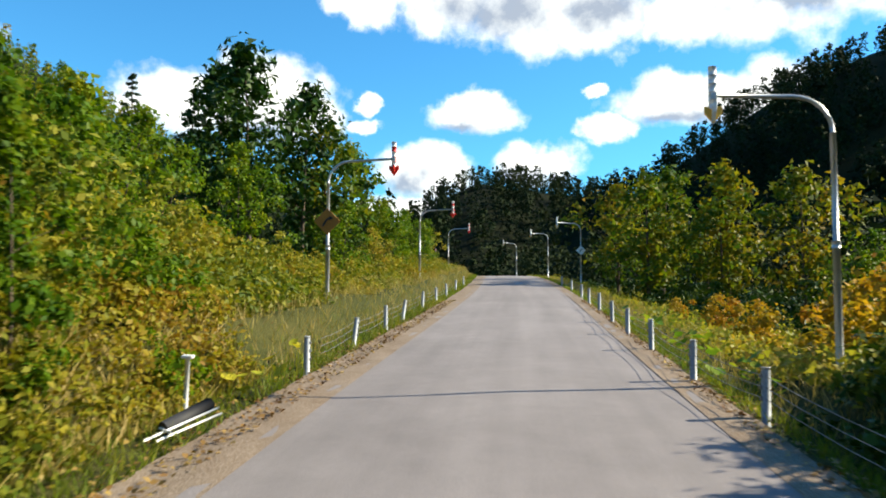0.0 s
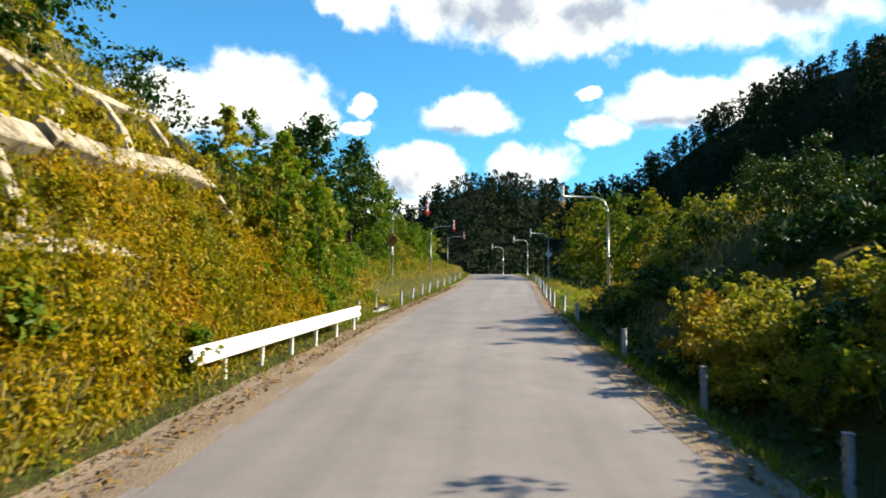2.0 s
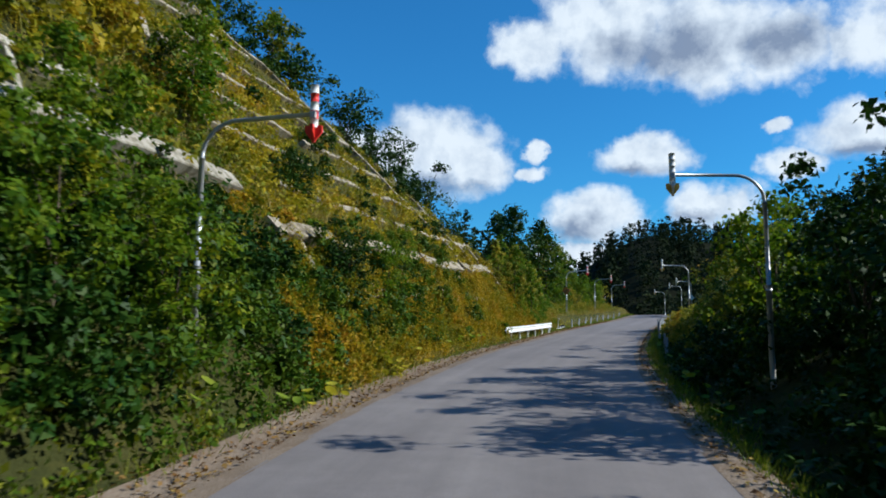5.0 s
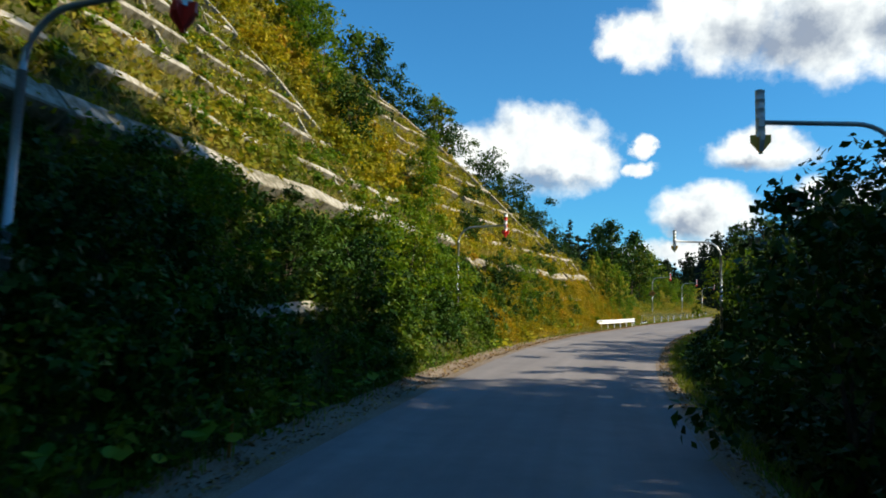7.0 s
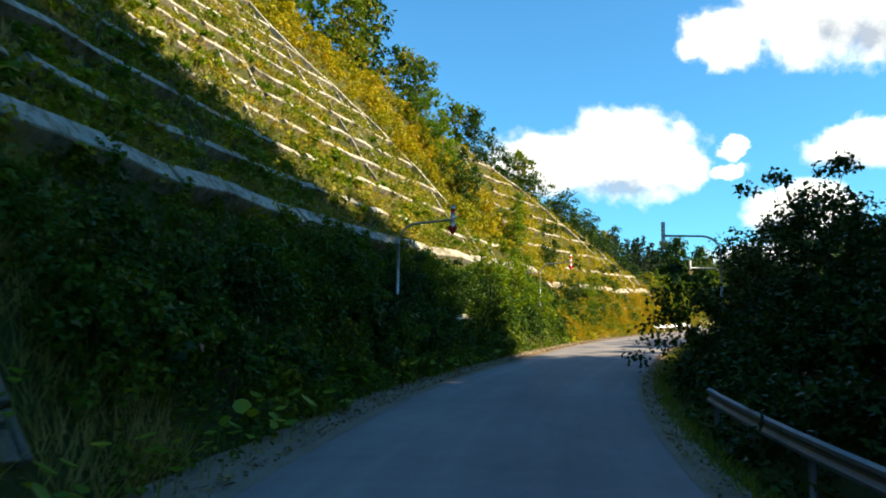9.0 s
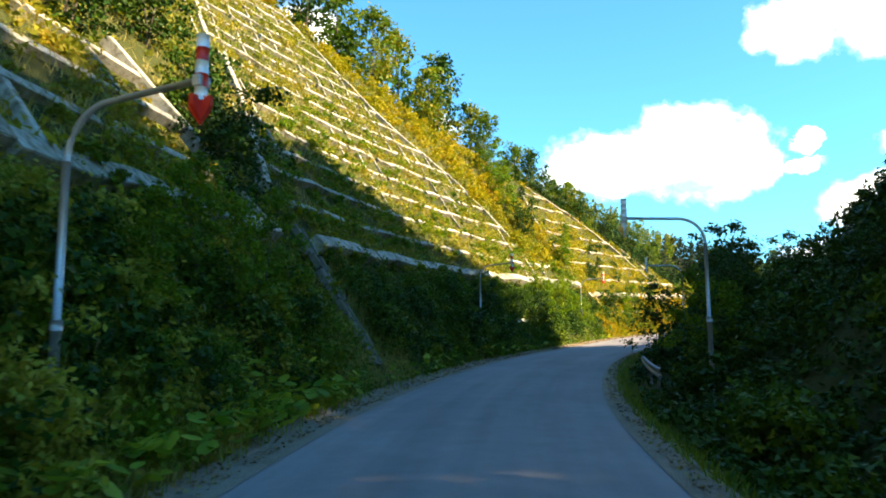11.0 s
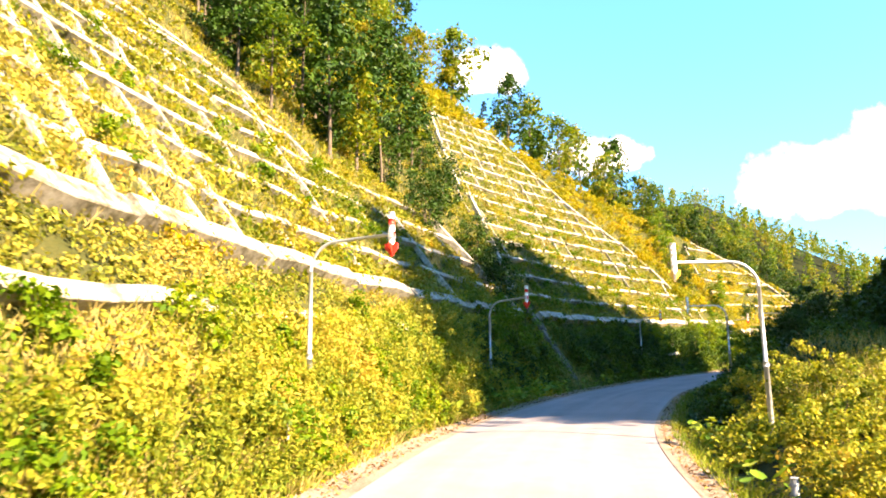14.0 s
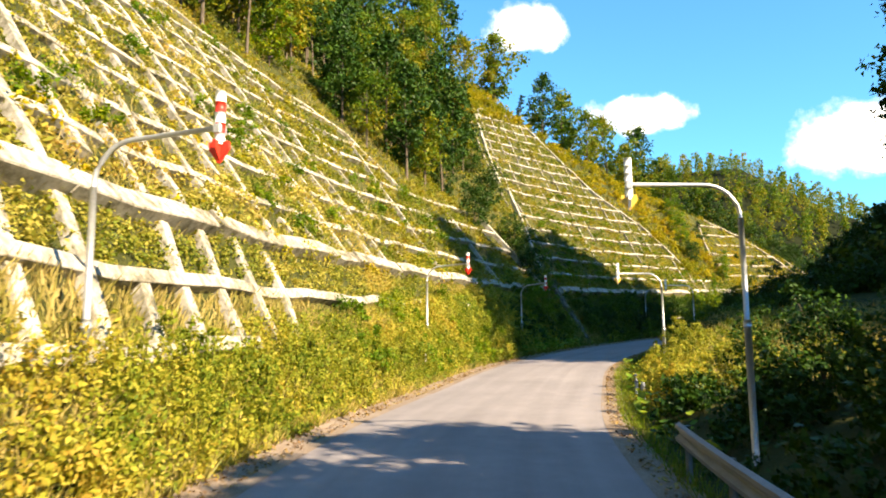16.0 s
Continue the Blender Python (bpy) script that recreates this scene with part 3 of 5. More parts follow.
for line in EDGES:
    at = np.array(line, float)
    run = np.r_[0, np.cumsum(np.linalg.norm(np.diff(at, axis=0), axis=1))]
    walk_on = np.linspace(0, run[-1], max(3, int(run[-1] / 1.2)))
    es, eh = np.interp(walk_on, run, at[:, 0]), np.interp(walk_on, run, at[:, 1])
    OUT = [slope_out(a, b) for a, b in zip(es, eh)]
    small = line[0][0] < 34
    beam("edge_beam", [slope_point(a, b - (0.12 + 0.08 * math.sin(a * 1.9) if small else 0)) for a, b in zip(es, eh)], 0.32 if small else 0.40, 0.26 if small else 0.28, frame_edges, MOSSY if small else CONCRETE)

# ---- slope and roadside plants ----


def scatter(count, s0, s1, h0, h1):
    """Places over the face of the cut, by s and by height."""
    s = RNG.uniform(s0, s1, count)
    h = h0 + (h1 - h0) * RNG.random(count) ** 1.35
    keep = (h < cap(s) + 0.5) & (h < np.interp(s, [0, 30, 50, 66, 80, 165], [20, 26, 40, 40, 30, 27]))
    return s[keep], u_of(h)[keep], h[keep]


s, u, h = scatter(26000, -4, 160, 5.2, 40)
patchy = 0.62 + 0.42 * ripple(s, h, 3.1, 4.0) + 0.3 * ripple(s, h, 1.3, 9.0)
keep = RNG.random(len(s)) < patchy
pts, patchy = ground_at(s[keep], u[keep], 0.15), patchy[keep]
size = RNG.uniform(0.25, 0.52, len(pts)) * (0.65 + 0.7 * patchy) * np.interp(s[keep], [30, 38, 112, 130], [0.72, 1.0, 1.0, 0.75])
close = s[keep] > 116
stuff("slope_plants", leaf_cloud(pts[close], size[close], 24, 0.16, 0.85, 0.15, 0.5), LEAF_PALE, "yellowing weeds and low shrubs on the cut slope", "plants")
between = ~close & (s[keep] > 34)
far = ~close & ~between
stuff("slope_plants", leaf_cloud(pts[between], size[between], 22, 0.20, 0.85, 0.15, 0.5, 0.7, True), LEAF_MID, "green and yellow weeds over the cut slope", "plants")
stuff("slope_plants", leaf_cloud(pts[far], size[far], 26, 0.18, 0.85, 0.15, 0.5, 0.7, True), LEAF_SLOPE, "yellowing weeds and low shrubs on the cut slope", "plants")
s, u, h = scatter(24000, -4, 160, 5.0, 40)
stuff("slope_grass", blades(ground_at(np.repeat(s, 4) + RNG.normal(size=4 * len(s)) * 0.15, np.repeat(u, 4) + RNG.normal(size=4 * len(s)) * 0.1), 0.42, 0.02, 0.5), GRASS_DRY, "dry yellow grass tufts on the cut slope", "grass")



def bushes(s, u, tall, wide, clumps, per, leaf, mat, name, label, three=False):
    """Rounded bushes and tall weeds, each a dome of leaf clumps over a few stems."""
    clear = ~((s > 82.4) & (s < 87.6) & (u < -4.4) & (u > -9.0))   # the drain lies open
    s, u, tall, wide = s[clear], u[clear], tall[clear], wide[clear]
    k = len(s)
    root = ground_at(s, u, 0.0)
    which = np.repeat(np.arange(k), clumps)
    d = RNG.normal(size=(len(which), 3))
    d[:, 2] = np.abs(d[:, 2]) * 1.1
    d /= np.linalg.norm(d, axis=1)[:, None]
    r = 0.35 + 0.65 * RNG.random(len(which)) ** 0.6
    centres = root[which] + d * r[:, None] * np.stack([wide[which], wide[which], tall[which]], -1) + np.array([0, 0, 0.05])
    cloud = leaf_cloud(centres, wide[which] * RNG.uniform(0.28, 0.5, len(which)), per, leaf * (0.8 + 0.4 * RNG.random(len(which))), 0.85, 0.12, 0.45, 0.7 if three else 0.55, three)
    stems = blades(np.repeat(root, 5, 0) + RNG.normal(size=(5 * k, 3)) * np.array([0.12, 0.12, 0.0]), np.repeat(tall, 5) * 0.8, 0.012, 0.25, not three)
    return stuff(name, join(cloud, stems), mat, label, "shrubs")


def low_growth(s, v, per, leaf, mat, name, label):
    clear = (s < 82.6) | (s > 85.0)
    s, v = s[clear], v[clear]
    pts = ground_at(s, -v, 0.0)
    pts[:, 2] += RNG.uniform(0.02, 0.75, len(s)) * np.interp(v, [4.75, 5.4, 8.4], [0.3, 1.0, 0.8]) * np.where((s > 124) & (v > 6.0), 0.3, 1.0)
    return stuff(name, leaf_cloud(pts, RNG.uniform(0.25, 0.5, len(s)), per, leaf, 0.9, 0.1, 0.5), mat, label, "weeds")


s, v = np.r_[RNG.uniform(34, 122, 4200), RNG.uniform(96, 122, 1900)], RNG.uniform(4.75, 7.7, 6100)
v = np.minimum(v, np.interp(s, [104, 112], [8.0, 6.9]))
# this stretch lies in shade, which its darker leaf colour carries
low_growth(s[s < 90], v[s < 90], 18, 0.13, LEAF_SHADE, "low_weeds", "low green weeds, darkened for shade, over the foot of the slope")
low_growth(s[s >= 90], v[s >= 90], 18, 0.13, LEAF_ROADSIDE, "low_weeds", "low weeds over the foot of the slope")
s, v = RNG.uniform(120, 159, 4600), RNG.uniform(4.7, 8.6, 4600)
keep = v < np.interp(s, [120, 136, 142], [7.0, 6.6, 6.0])
low_growth(s[keep], v[keep], 26, 0.105, LEAF_ROADSIDE, "low_weeds", "low yellow-green weeds over the foot of the slope")
s, v = RNG.uniform(-14, 36, 5200), RNG.uniform(4.7, 9.0, 5200)
keep = (v < 7.2) | (s < -3)
low_growth(s[keep & (s > -3)], v[keep & (s > -3)], 30, 0.105, LEAF_TOE, "low_weeds", "low golden and brown weeds over the foot of the slope")
low_growth(s[s <= -3], v[s <= -3], 30, 0.12, LEAF_MID, "low_weeds", "low green and yellow weeds beside the road")
s, w = np.r_[RNG.uniform(-13, 160, 2600), RNG.uniform(86, 112, 1100)], RNG.uniform(4.2, 12, 3700)
# the bank's shade goes into the dark leaf, its sun into the yellow-green
open_bank = (s > 110) & (s < 130)
for where, mat, label in ((~open_bank, LEAF_DEEP_SHADED, "low weeds over the bank, leaves darkened for shade"), (open_bank, LEAF_ROADSIDE, "low yellow-green weeds over the open bank")):
    pts = ground_at(s[where], (w + middle(s))[where], 0.1)
    stuff("bank_weeds", leaf_cloud(pts, RNG.uniform(0.2, 0.5, len(pts)), 20, 0.16, 0.9, 0.1, 0.5, 0.7, True), mat, label, "weeds")
s, w = RNG.uniform(104, 136, 14000), 7.0 + 16 * RNG.random(14000)
stuff("mound_grass", blades(ground_at(s, w + middle(s), -0.03), 0.75, 0.016, 0.4), GRASS_DRY, "tall golden grass on the low mound", "grass")
k = 520
s = RNG.uniform(-13, 160, k)
v = 4.95 + 3.2 * RNG.random(k)
tall = RNG.uniform(0.7, 1.7, k) * np.interp(v, [4.9, 5.5, 6.4, 7.2, 8.2], [0.5, 1.0, 1.1, 0.7, 0.4]) * np.interp(s, [-13, -5, 2, 14, 36, 46, 66, 80, 90, 116, 122], [1.5, 1.25, 0.7, 0.6, 0.8, 1.6, 1.6, 1.1, 1.5, 1.5, 1.1]) * np.interp(s, [122, 132], [1.0, 0.75])
wide = RNG.uniform(0.45, 0.85, k) * (0.7 + 0.25 * tall)
keep = v < np.interp(s, [104, 112, 134, 142], [8.2, 6.5, 6.4, 5.9])
s, v, tall, wide = s[keep], v[keep], tall[keep], wide[keep]
# the shaded stretch gets a darkened leaf, the sunlit one stays yellow-green
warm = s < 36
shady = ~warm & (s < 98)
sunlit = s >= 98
bushes(s[shady], -v[shady], tall[shady], wide[shady], 12, 40, 0.13, LEAF_SHADE, "roadside_shrubs", "dense green roadside weeds and saplings, leaves darkened for shade", True)
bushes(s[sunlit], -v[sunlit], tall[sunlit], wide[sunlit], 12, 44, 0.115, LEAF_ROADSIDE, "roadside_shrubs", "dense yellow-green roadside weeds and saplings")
fresh = warm & ((s < -2) | (RNG.random(len(s)) < 0.1))
warm &= ~fresh
bushes(s[warm], -v[warm], tall[warm], wide[warm], 12, 48, 0.105, LEAF_TOE, "golden_roadside_shrubs", "dense yellow and rust-brown weeds and saplings")
bushes(s[fresh], -v[fresh], tall[fresh], wide[fresh], 12, 48, 0.12, LEAF_GREEN, "leafy_roadside_shrubs", "dense bright green shrubs among the weeds")
k = 150
s, v = RNG.uniform(30, 105, k), 5.2 + 1.7 * RNG.random(k)
bushes(s, -v, RNG.uniform(1.0, 2.1, k), RNG.uniform(0.5, 0.9, k), 12, 40, 0.14, LEAF_DEEP_SHADED, "green_shrubs", "deep green leafy shrubs at the foot of the slope", True)
k = 430
s = RNG.uniform(-12, 160, k)
w = RNG.uniform(4.9, 11.5, k)
tall = RNG.uniform(0.8, 2.0, k) * np.interp(w, [4.9, 6, 8, 11.5], [0.45, 0.8, 1.0, 0.9]) * np.interp(s, [-12, 4, 20, 88, 96, 108, 122, 140], [0.6, 0.75, 1, 1, 0.6, 0.5, 0.65, 1])
wide = RNG.uniform(0.6, 1.15, k)
thin = (s > 106) & (s < 126) & (w > 7.3) & (RNG.random(k) < 0.75)
s, w, tall, wide = s[~thin], w[~thin], tall[~thin], wide[~thin]
# leaf colour carries the light: dark in shade, half dark, bright where sunlit
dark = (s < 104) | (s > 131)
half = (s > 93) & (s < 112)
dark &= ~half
bushes(s[dark], (w + middle(s))[dark], tall[dark], wide[dark], 12, 34, 0.155, LEAF_DEEP_SHADED, "bank_shrubs", "dense shrubs on the roadside bank, green leaves darkened for shade", True)
bushes(s[half], (w + middle(s))[half], tall[half], wide[half], 12, 34, 0.155, LEAF_SHADE, "bank_shrubs", "green shrubs with yellowing leaves, half darkened for shade, on the roadside bank", True)
bright = ~(dark | half)
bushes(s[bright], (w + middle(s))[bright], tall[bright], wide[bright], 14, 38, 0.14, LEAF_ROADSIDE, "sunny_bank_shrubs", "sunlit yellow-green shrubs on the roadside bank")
s = RNG.uniform(2, 22, 26)
bushes(s, RNG.uniform(5.6, 8.0, 26), RNG.uniform(0.9, 1.8, 26), RNG.uniform(0.5, 0.9, 26), 12, 40, 0.14, LEAF_ROADSIDE, "bank_foot_shrubs", "yellow-green shrubs at the dark bank's foot")

places = []
for panel in ("near", "middle", "far"):
    for h in FLOORS:
        if h < 5 or (panel == "far" and h > 18.5):
            continue
        a, b = reach(panel, h)
        if b - a < 3:
            continue
        for s in RNG.uniform(a, b, int((b - a) * (2.4 if h < 6 else 1.0) * {"near": 0.75, "middle": 0.6, "far": 1.1}[panel])):
            drop = RNG.uniform(-0.3, 0.55) - (1.0 if panel == "far" else 0.0)
            places.append(Vector(slope_point(s, h + drop)) + slope_out(s, h) * RNG.uniform(0.1, 0.3))
stuff("row_growth", leaf_cloud(np.array(places), RNG.uniform(0.22, 0.5, len(places)), 26, 0.15, 0.8, 0.1, 0.5, 0.55), LEAF_SLOPE, "weeds hanging over the concrete rows", "plants")
s, v = RNG.uniform(80.4, 88.5, 4200), RNG.uniform(4.9, 8.2, 4200)
clear = np.abs(s - np.interp(v, [5.0, 8.9], [83.9, 83.2])) > 0.45
stuff("drain_grass", blades(ground_at(s[clear], -v[clear], -0.03), 0.6, 0.016, 0.4), GRASS_DRY, "tall dry grass beside the drain", "grass")
s, v = np.r_[RNG.uniform(96, 159, 52000), RNG.uniform(-14, 36, 26000)], RNG.uniform(4.6, 8.4, 78000)
keep = v < np.interp(s, [60, 106, 112], [8.4, 8.4, 7.0])
s, v = s[keep], v[keep]
stuff("foot_grass", blades(ground_at(s, -v, -0.03), 0.34, 0.028, 0.5), GRASS_DRY, "thick yellow grass over the foot of the slope", "grass")
k = 2600
s, h = RNG.uniform(112, 160, k), RNG.uniform(5.7, 23, k)
stuff("slope_plants", leaf_cloud(ground_at(s, u_of(h), 0.1), RNG.uniform(0.2, 0.42, k), 26, 0.13, 0.85, 0.15, 0.5), LEAF_PALE, "yellowing weeds and low shrubs on the cut slope", "plants")
k = 1500
s, h = RNG.uniform(104, 159, k), RNG.uniform(3.7, 5.1, k)
stuff("slope_plants", leaf_cloud(ground_at(s, u_of(h), 0.05), RNG.uniform(0.14, 0.34, k), 24, 0.11, 0.85, 0.15, 0.5), LEAF_PALE, "low yellow-green weeds under the thick concrete row", "plants")
k = 800
s, h = RNG.uniform(-3, 36, k), RNG.uniform(3.2, 5.6, k)
stuff("slope_plants", leaf_cloud(ground_at(s, u_of(h), 0.05), RNG.uniform(0.18, 0.34, k), 24, 0.12, 0.85, 0.15, 0.5), LEAF_SLOPE, "low yellowing weeds between the lattice's rows", "plants")
k = 300
s, h = RNG.uniform(36, 82, k), 6.4 + 14 * RNG.random(k) ** 1.5
keep = h < np.interp(s, [36, 60, 76, 82], [8, 20, 13, 8])
s, h = s[keep], h[keep]
bushes(s, u_of(h), RNG.uniform(0.25, 0.6, len(s)), RNG.uniform(0.35, 0.65, len(s)), 7, 26, 0.15, LEAF_GREEN, "lattice_shrubs", "green growth between the lattice's rows", True)
k = 520
s = np.r_[RNG.uniform(31, 50, 330), RNG.uniform(46, 66, 190)]
h = np.r_[7 + 26 * RNG.random(330), 33.5 + 7 * RNG.random(190)]
keep = (h < cap(s) + 1) & (h > np.interp(s, [31, 34, 42, 44, 48, 50, 62, 66], [9, 5, 6, 16, 22, 33, 33, 28]) * np.where(s < 42, 0.5, 1.0))
s, h = s[keep], h[keep]
bushes(s, u_of(h), RNG.uniform(0.8, 1.9, len(s)), RNG.uniform(0.6, 1.2, len(s)), 8, 26, 0.21, LEAF_SLOPE, "hillside_shrubs", "yellow-green shrubs on the hill beside the lattice", True)
k = 260
s, w = RNG.uniform(-16, 30, k), RNG.uniform(10, 24, k)
bushes(s, w, RNG.uniform(0.8, 1.9, k), RNG.uniform(0.8, 1.5, k), 9, 24, 0.24, LEAF_DEEP_SHADED, "hill_shrubs", "dark green shrubs covering the hill above the bank", True)
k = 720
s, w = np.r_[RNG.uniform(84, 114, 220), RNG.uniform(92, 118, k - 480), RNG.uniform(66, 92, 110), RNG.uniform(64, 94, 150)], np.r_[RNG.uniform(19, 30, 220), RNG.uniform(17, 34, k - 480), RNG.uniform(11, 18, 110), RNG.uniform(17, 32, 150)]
bushes(s, w + hill_back(s), RNG.uniform(1.0, 2.6, k), RNG.uniform(0.9, 1.7, k), 9, 24, 0.26, LEAF_DEEP_SHADED, "mound_shrubs", "dark green shrubs covering the mound", True)

# near-black shrubs stand in for the shade beneath the trees up the road
k = 90
s, w = RNG.uniform(-95, -34, k), RNG.uniform(9.5, 24, k)
bushes(s, w, RNG.uniform(1.4, 3.2, k), RNG.uniform(1.2, 2.2, k), 10, 26, 0.3, LEAF_DEEP_SHADED, "undergrowth", "near-black undergrowth standing in for shade beneath the trees up the road", True)
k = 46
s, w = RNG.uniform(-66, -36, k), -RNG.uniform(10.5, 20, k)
bushes(s, w, RNG.uniform(1.2, 2.6, k), RNG.uniform(1.0, 1.9, k), 10, 26, 0.28, LEAF_DEEP_SHADED, "undergrowth", "near-black undergrowth standing in for shade beneath the trees up the road", True)
# more shrubs for the lower bank, shade in their leaf colour
k = 80
s, w = RNG.uniform(62, 88, k), RNG.uniform(5.0, 10.0, k)
bushes(s, w, RNG.uniform(0.6, 1.3, k), RNG.uniform(0.7, 1.2, k), 12, 32, 0.17, LEAF_DEEP_SHADED, "bank_shrubs", "dense shrubs on the roadside bank, green leaves darkened for shade", True)
# a brighter leaf along the bank's top puts sunlight into its colour
k = 30
s, w = RNG.uniform(8, 27, k), RNG.uniform(9.0, 12.5, k)
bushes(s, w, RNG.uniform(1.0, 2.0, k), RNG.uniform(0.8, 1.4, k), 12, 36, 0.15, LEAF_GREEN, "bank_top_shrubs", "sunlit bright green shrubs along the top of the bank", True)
k = 46
s, v = RNG.uniform(12, 34, k), RNG.uniform(5.3, 8.0, k)
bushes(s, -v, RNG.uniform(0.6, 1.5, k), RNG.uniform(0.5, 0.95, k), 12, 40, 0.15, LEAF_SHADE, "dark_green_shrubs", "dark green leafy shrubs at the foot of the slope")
k = 44
s, v = RNG.uniform(98, 130, k), RNG.uniform(5.0, 7.0, k)
bushes(s, -v, RNG.uniform(0.6, 1.4, k), RNG.uniform(0.5, 0.9, k), 12, 40, 0.13, LEAF_GREEN, "fresh_green_shrubs", "fresh green leafy shrubs among yellow weeds")


def tall_weeds(s, v, mat, name, label):
    """Upright weeds: slim leaves all the way up thin stalks, in uneven stands."""
    stand = ripple(s, v * 3, 0.9, 6.0) + 0.6 * ripple(s, v * 3, 2.7, 1.0) > -0.35
    s, v = s[stand], v[stand]
    root = ground_at(s, -v, 0.0)
    tall = RNG.uniform(0.5, 1.25, len(s)) * np.interp(v, [4.6, 5.2], [0.55, 1.0])
    lean = RNG.normal(size=(len(s), 3)) * np.array([0.16, 0.16, 0.0])
    steps = 7
    f = np.tile(np.linspace(0.2, 1.0, steps), len(s))
    centres = np.repeat(root, steps, 0) + np.repeat(lean, steps, 0) * f[:, None] + np.stack([0 * f, 0 * f, f * np.repeat(tall, steps)], -1)
    leaves = leaf_cloud(centres, 0.11 - 0.06 * f, 6, 0.13, 0.8, 0.2, 0.3, 0.34)
    stalks = blades(np.repeat(root, 2, 0), np.repeat(tall, 2), 0.008, 0.12, True)
    return stuff(name, join(leaves, stalks), mat, label, "weeds")


k = 1500
tall_weeds(RNG.uniform(98, 158, k), 4.65 + 1.5 * RNG.random(k), LEAF_ROADSIDE, "tall_weeds", "tall yellow-green weeds standing along the verge")
k = 900
tall_weeds(RNG.uniform(-6, 36, k), 4.65 + 1.5 * RNG.random(k), LEAF_TOE, "tall_weeds", "tall golden and brown weeds standing along the verge")
s, v = RNG.uniform(146, 153, 2600), RNG.uniform(3.6, 5.4, 2600)
stuff("verge_grass", blades(ground_at(s, -v, -0.03), 0.3, 0.012, 0.5), GRASS_GREEN, "bright green grass round the foot of a pole", "grass")

k = 34
s, h = RNG.uniform(3, 33, k), RNG.uniform(6, 17, k)
s, h = s[h < cap(s)], h[h < cap(s)]
bushes(s, u_of(h), RNG.uniform(0.6, 1.4, len(s)), RNG.uniform(0.5, 1.0, len(s)), 10, 36, 0.16, LEAF_DEEP_SHADED, "slope_shrubs", "dark green shrubs growing over the lattice")
k = 60
s, h = RNG.uniform(100, 158, k), RNG.uniform(6, 22, k)
bushes(s, u_of(h), RNG.uniform(0.5, 1.2, k), RNG.uniform(0.5, 0.9, k), 10, 36, 0.14, LEAF_GREEN, "slope_shrubs", "green shrubs growing over the lattice")

# grass along both edges, and the rough meadow up the road
s = RNG.uniform(-110, 160, 42000)
left = RNG.random(len(s)) < 0.55
w = np.where(left, -np.abs(RNG.normal(0, 0.55, len(s))) - 3.95, np.abs(RNG.normal(0, 0.5, len(s))) + 3.55)
keep = (w > 0) | (s < -4) | (RNG.random(len(s)) < 0.3)
s, w = s[keep], w[keep]
stuff("verge_grass", blades(ground_at(s, w + middle(s), -0.03), 0.24, 0.012, 0.5), GRASS_GREEN, "short green grass along the road's edges", "grass")
s = RNG.uniform(-110, 0, 52000)
w = np.where(RNG.random(len(s)) < 0.62, -RNG.uniform(4.6, 15, len(s)), RNG.uniform(4.4, 11, len(s)))
keep = (w > 0) | (s < -7)
stuff("meadow_grass", blades(ground_at(s[keep], w[keep], -0.03), 0.42, 0.012, 0.4), GRASS_DRY, "tall dry grass beside the road", "grass")
s = np.r_[RNG.uniform(-100, -7, 2400), RNG.uniform(-24, -6, 1300)]
w = np.where(RNG.random(len(s)) < 0.6, -RNG.uniform(6.0, 16, len(s)), RNG.uniform(5.5, 15, len(s)))
pts = ground_at(s, w, 0.15)
pts[:, 2] += RNG.uniform(0, 1.0, len(s)) * smooth(np.abs(w), 5.5, 9) * np.where(w < 0, np.interp(s, [-28, -20, -6], [1.0, 2.4, 2.8]), 1.0)
size = RNG.uniform(0.35, 0.8, len(pts))
stuff("meadow_shrubs", leaf_cloud(pts[w < 0], size[w < 0], 36, 0.17, 0.8, 0.2, 0.4, 0.7, True), LEAF_MID, "green and yellow weeds beside the road", "shrubs")
stuff("meadow_shrubs", leaf_cloud(pts[w > 0], size[w > 0], 36, 0.17, 0.8, 0.2, 0.4, 0.7, True), LEAF_ROADSIDE, "green and yellow weeds beside the road", "shrubs")
# fallen leaves on the verges
s = RNG.uniform(-40, 158, 22000)
w = np.where(RNG.random(len(s)) < 0.6, -3.3 - np.abs(RNG.normal(0, 0.7, len(s))), 3.2 + np.abs(RNG.normal(0, 0.4, len(s))))
pts = ground_at(s, w + middle(s), 0.025)
stuff("leaf_litter", leaf_cloud(pts, np.full(len(pts), 0.03), 1, 0.085, 0.3, 0.2, 2.5, 0.7), foliage("fallen_leaves", [(0.07, 0.035, 0.015), (0.16, 0.08, 0.025), (0.26, 0.16, 0.05), (0.34, 0.26, 0.05)], 0.8, 0.1), "brown fallen leaves on the verges", "leaf litter")


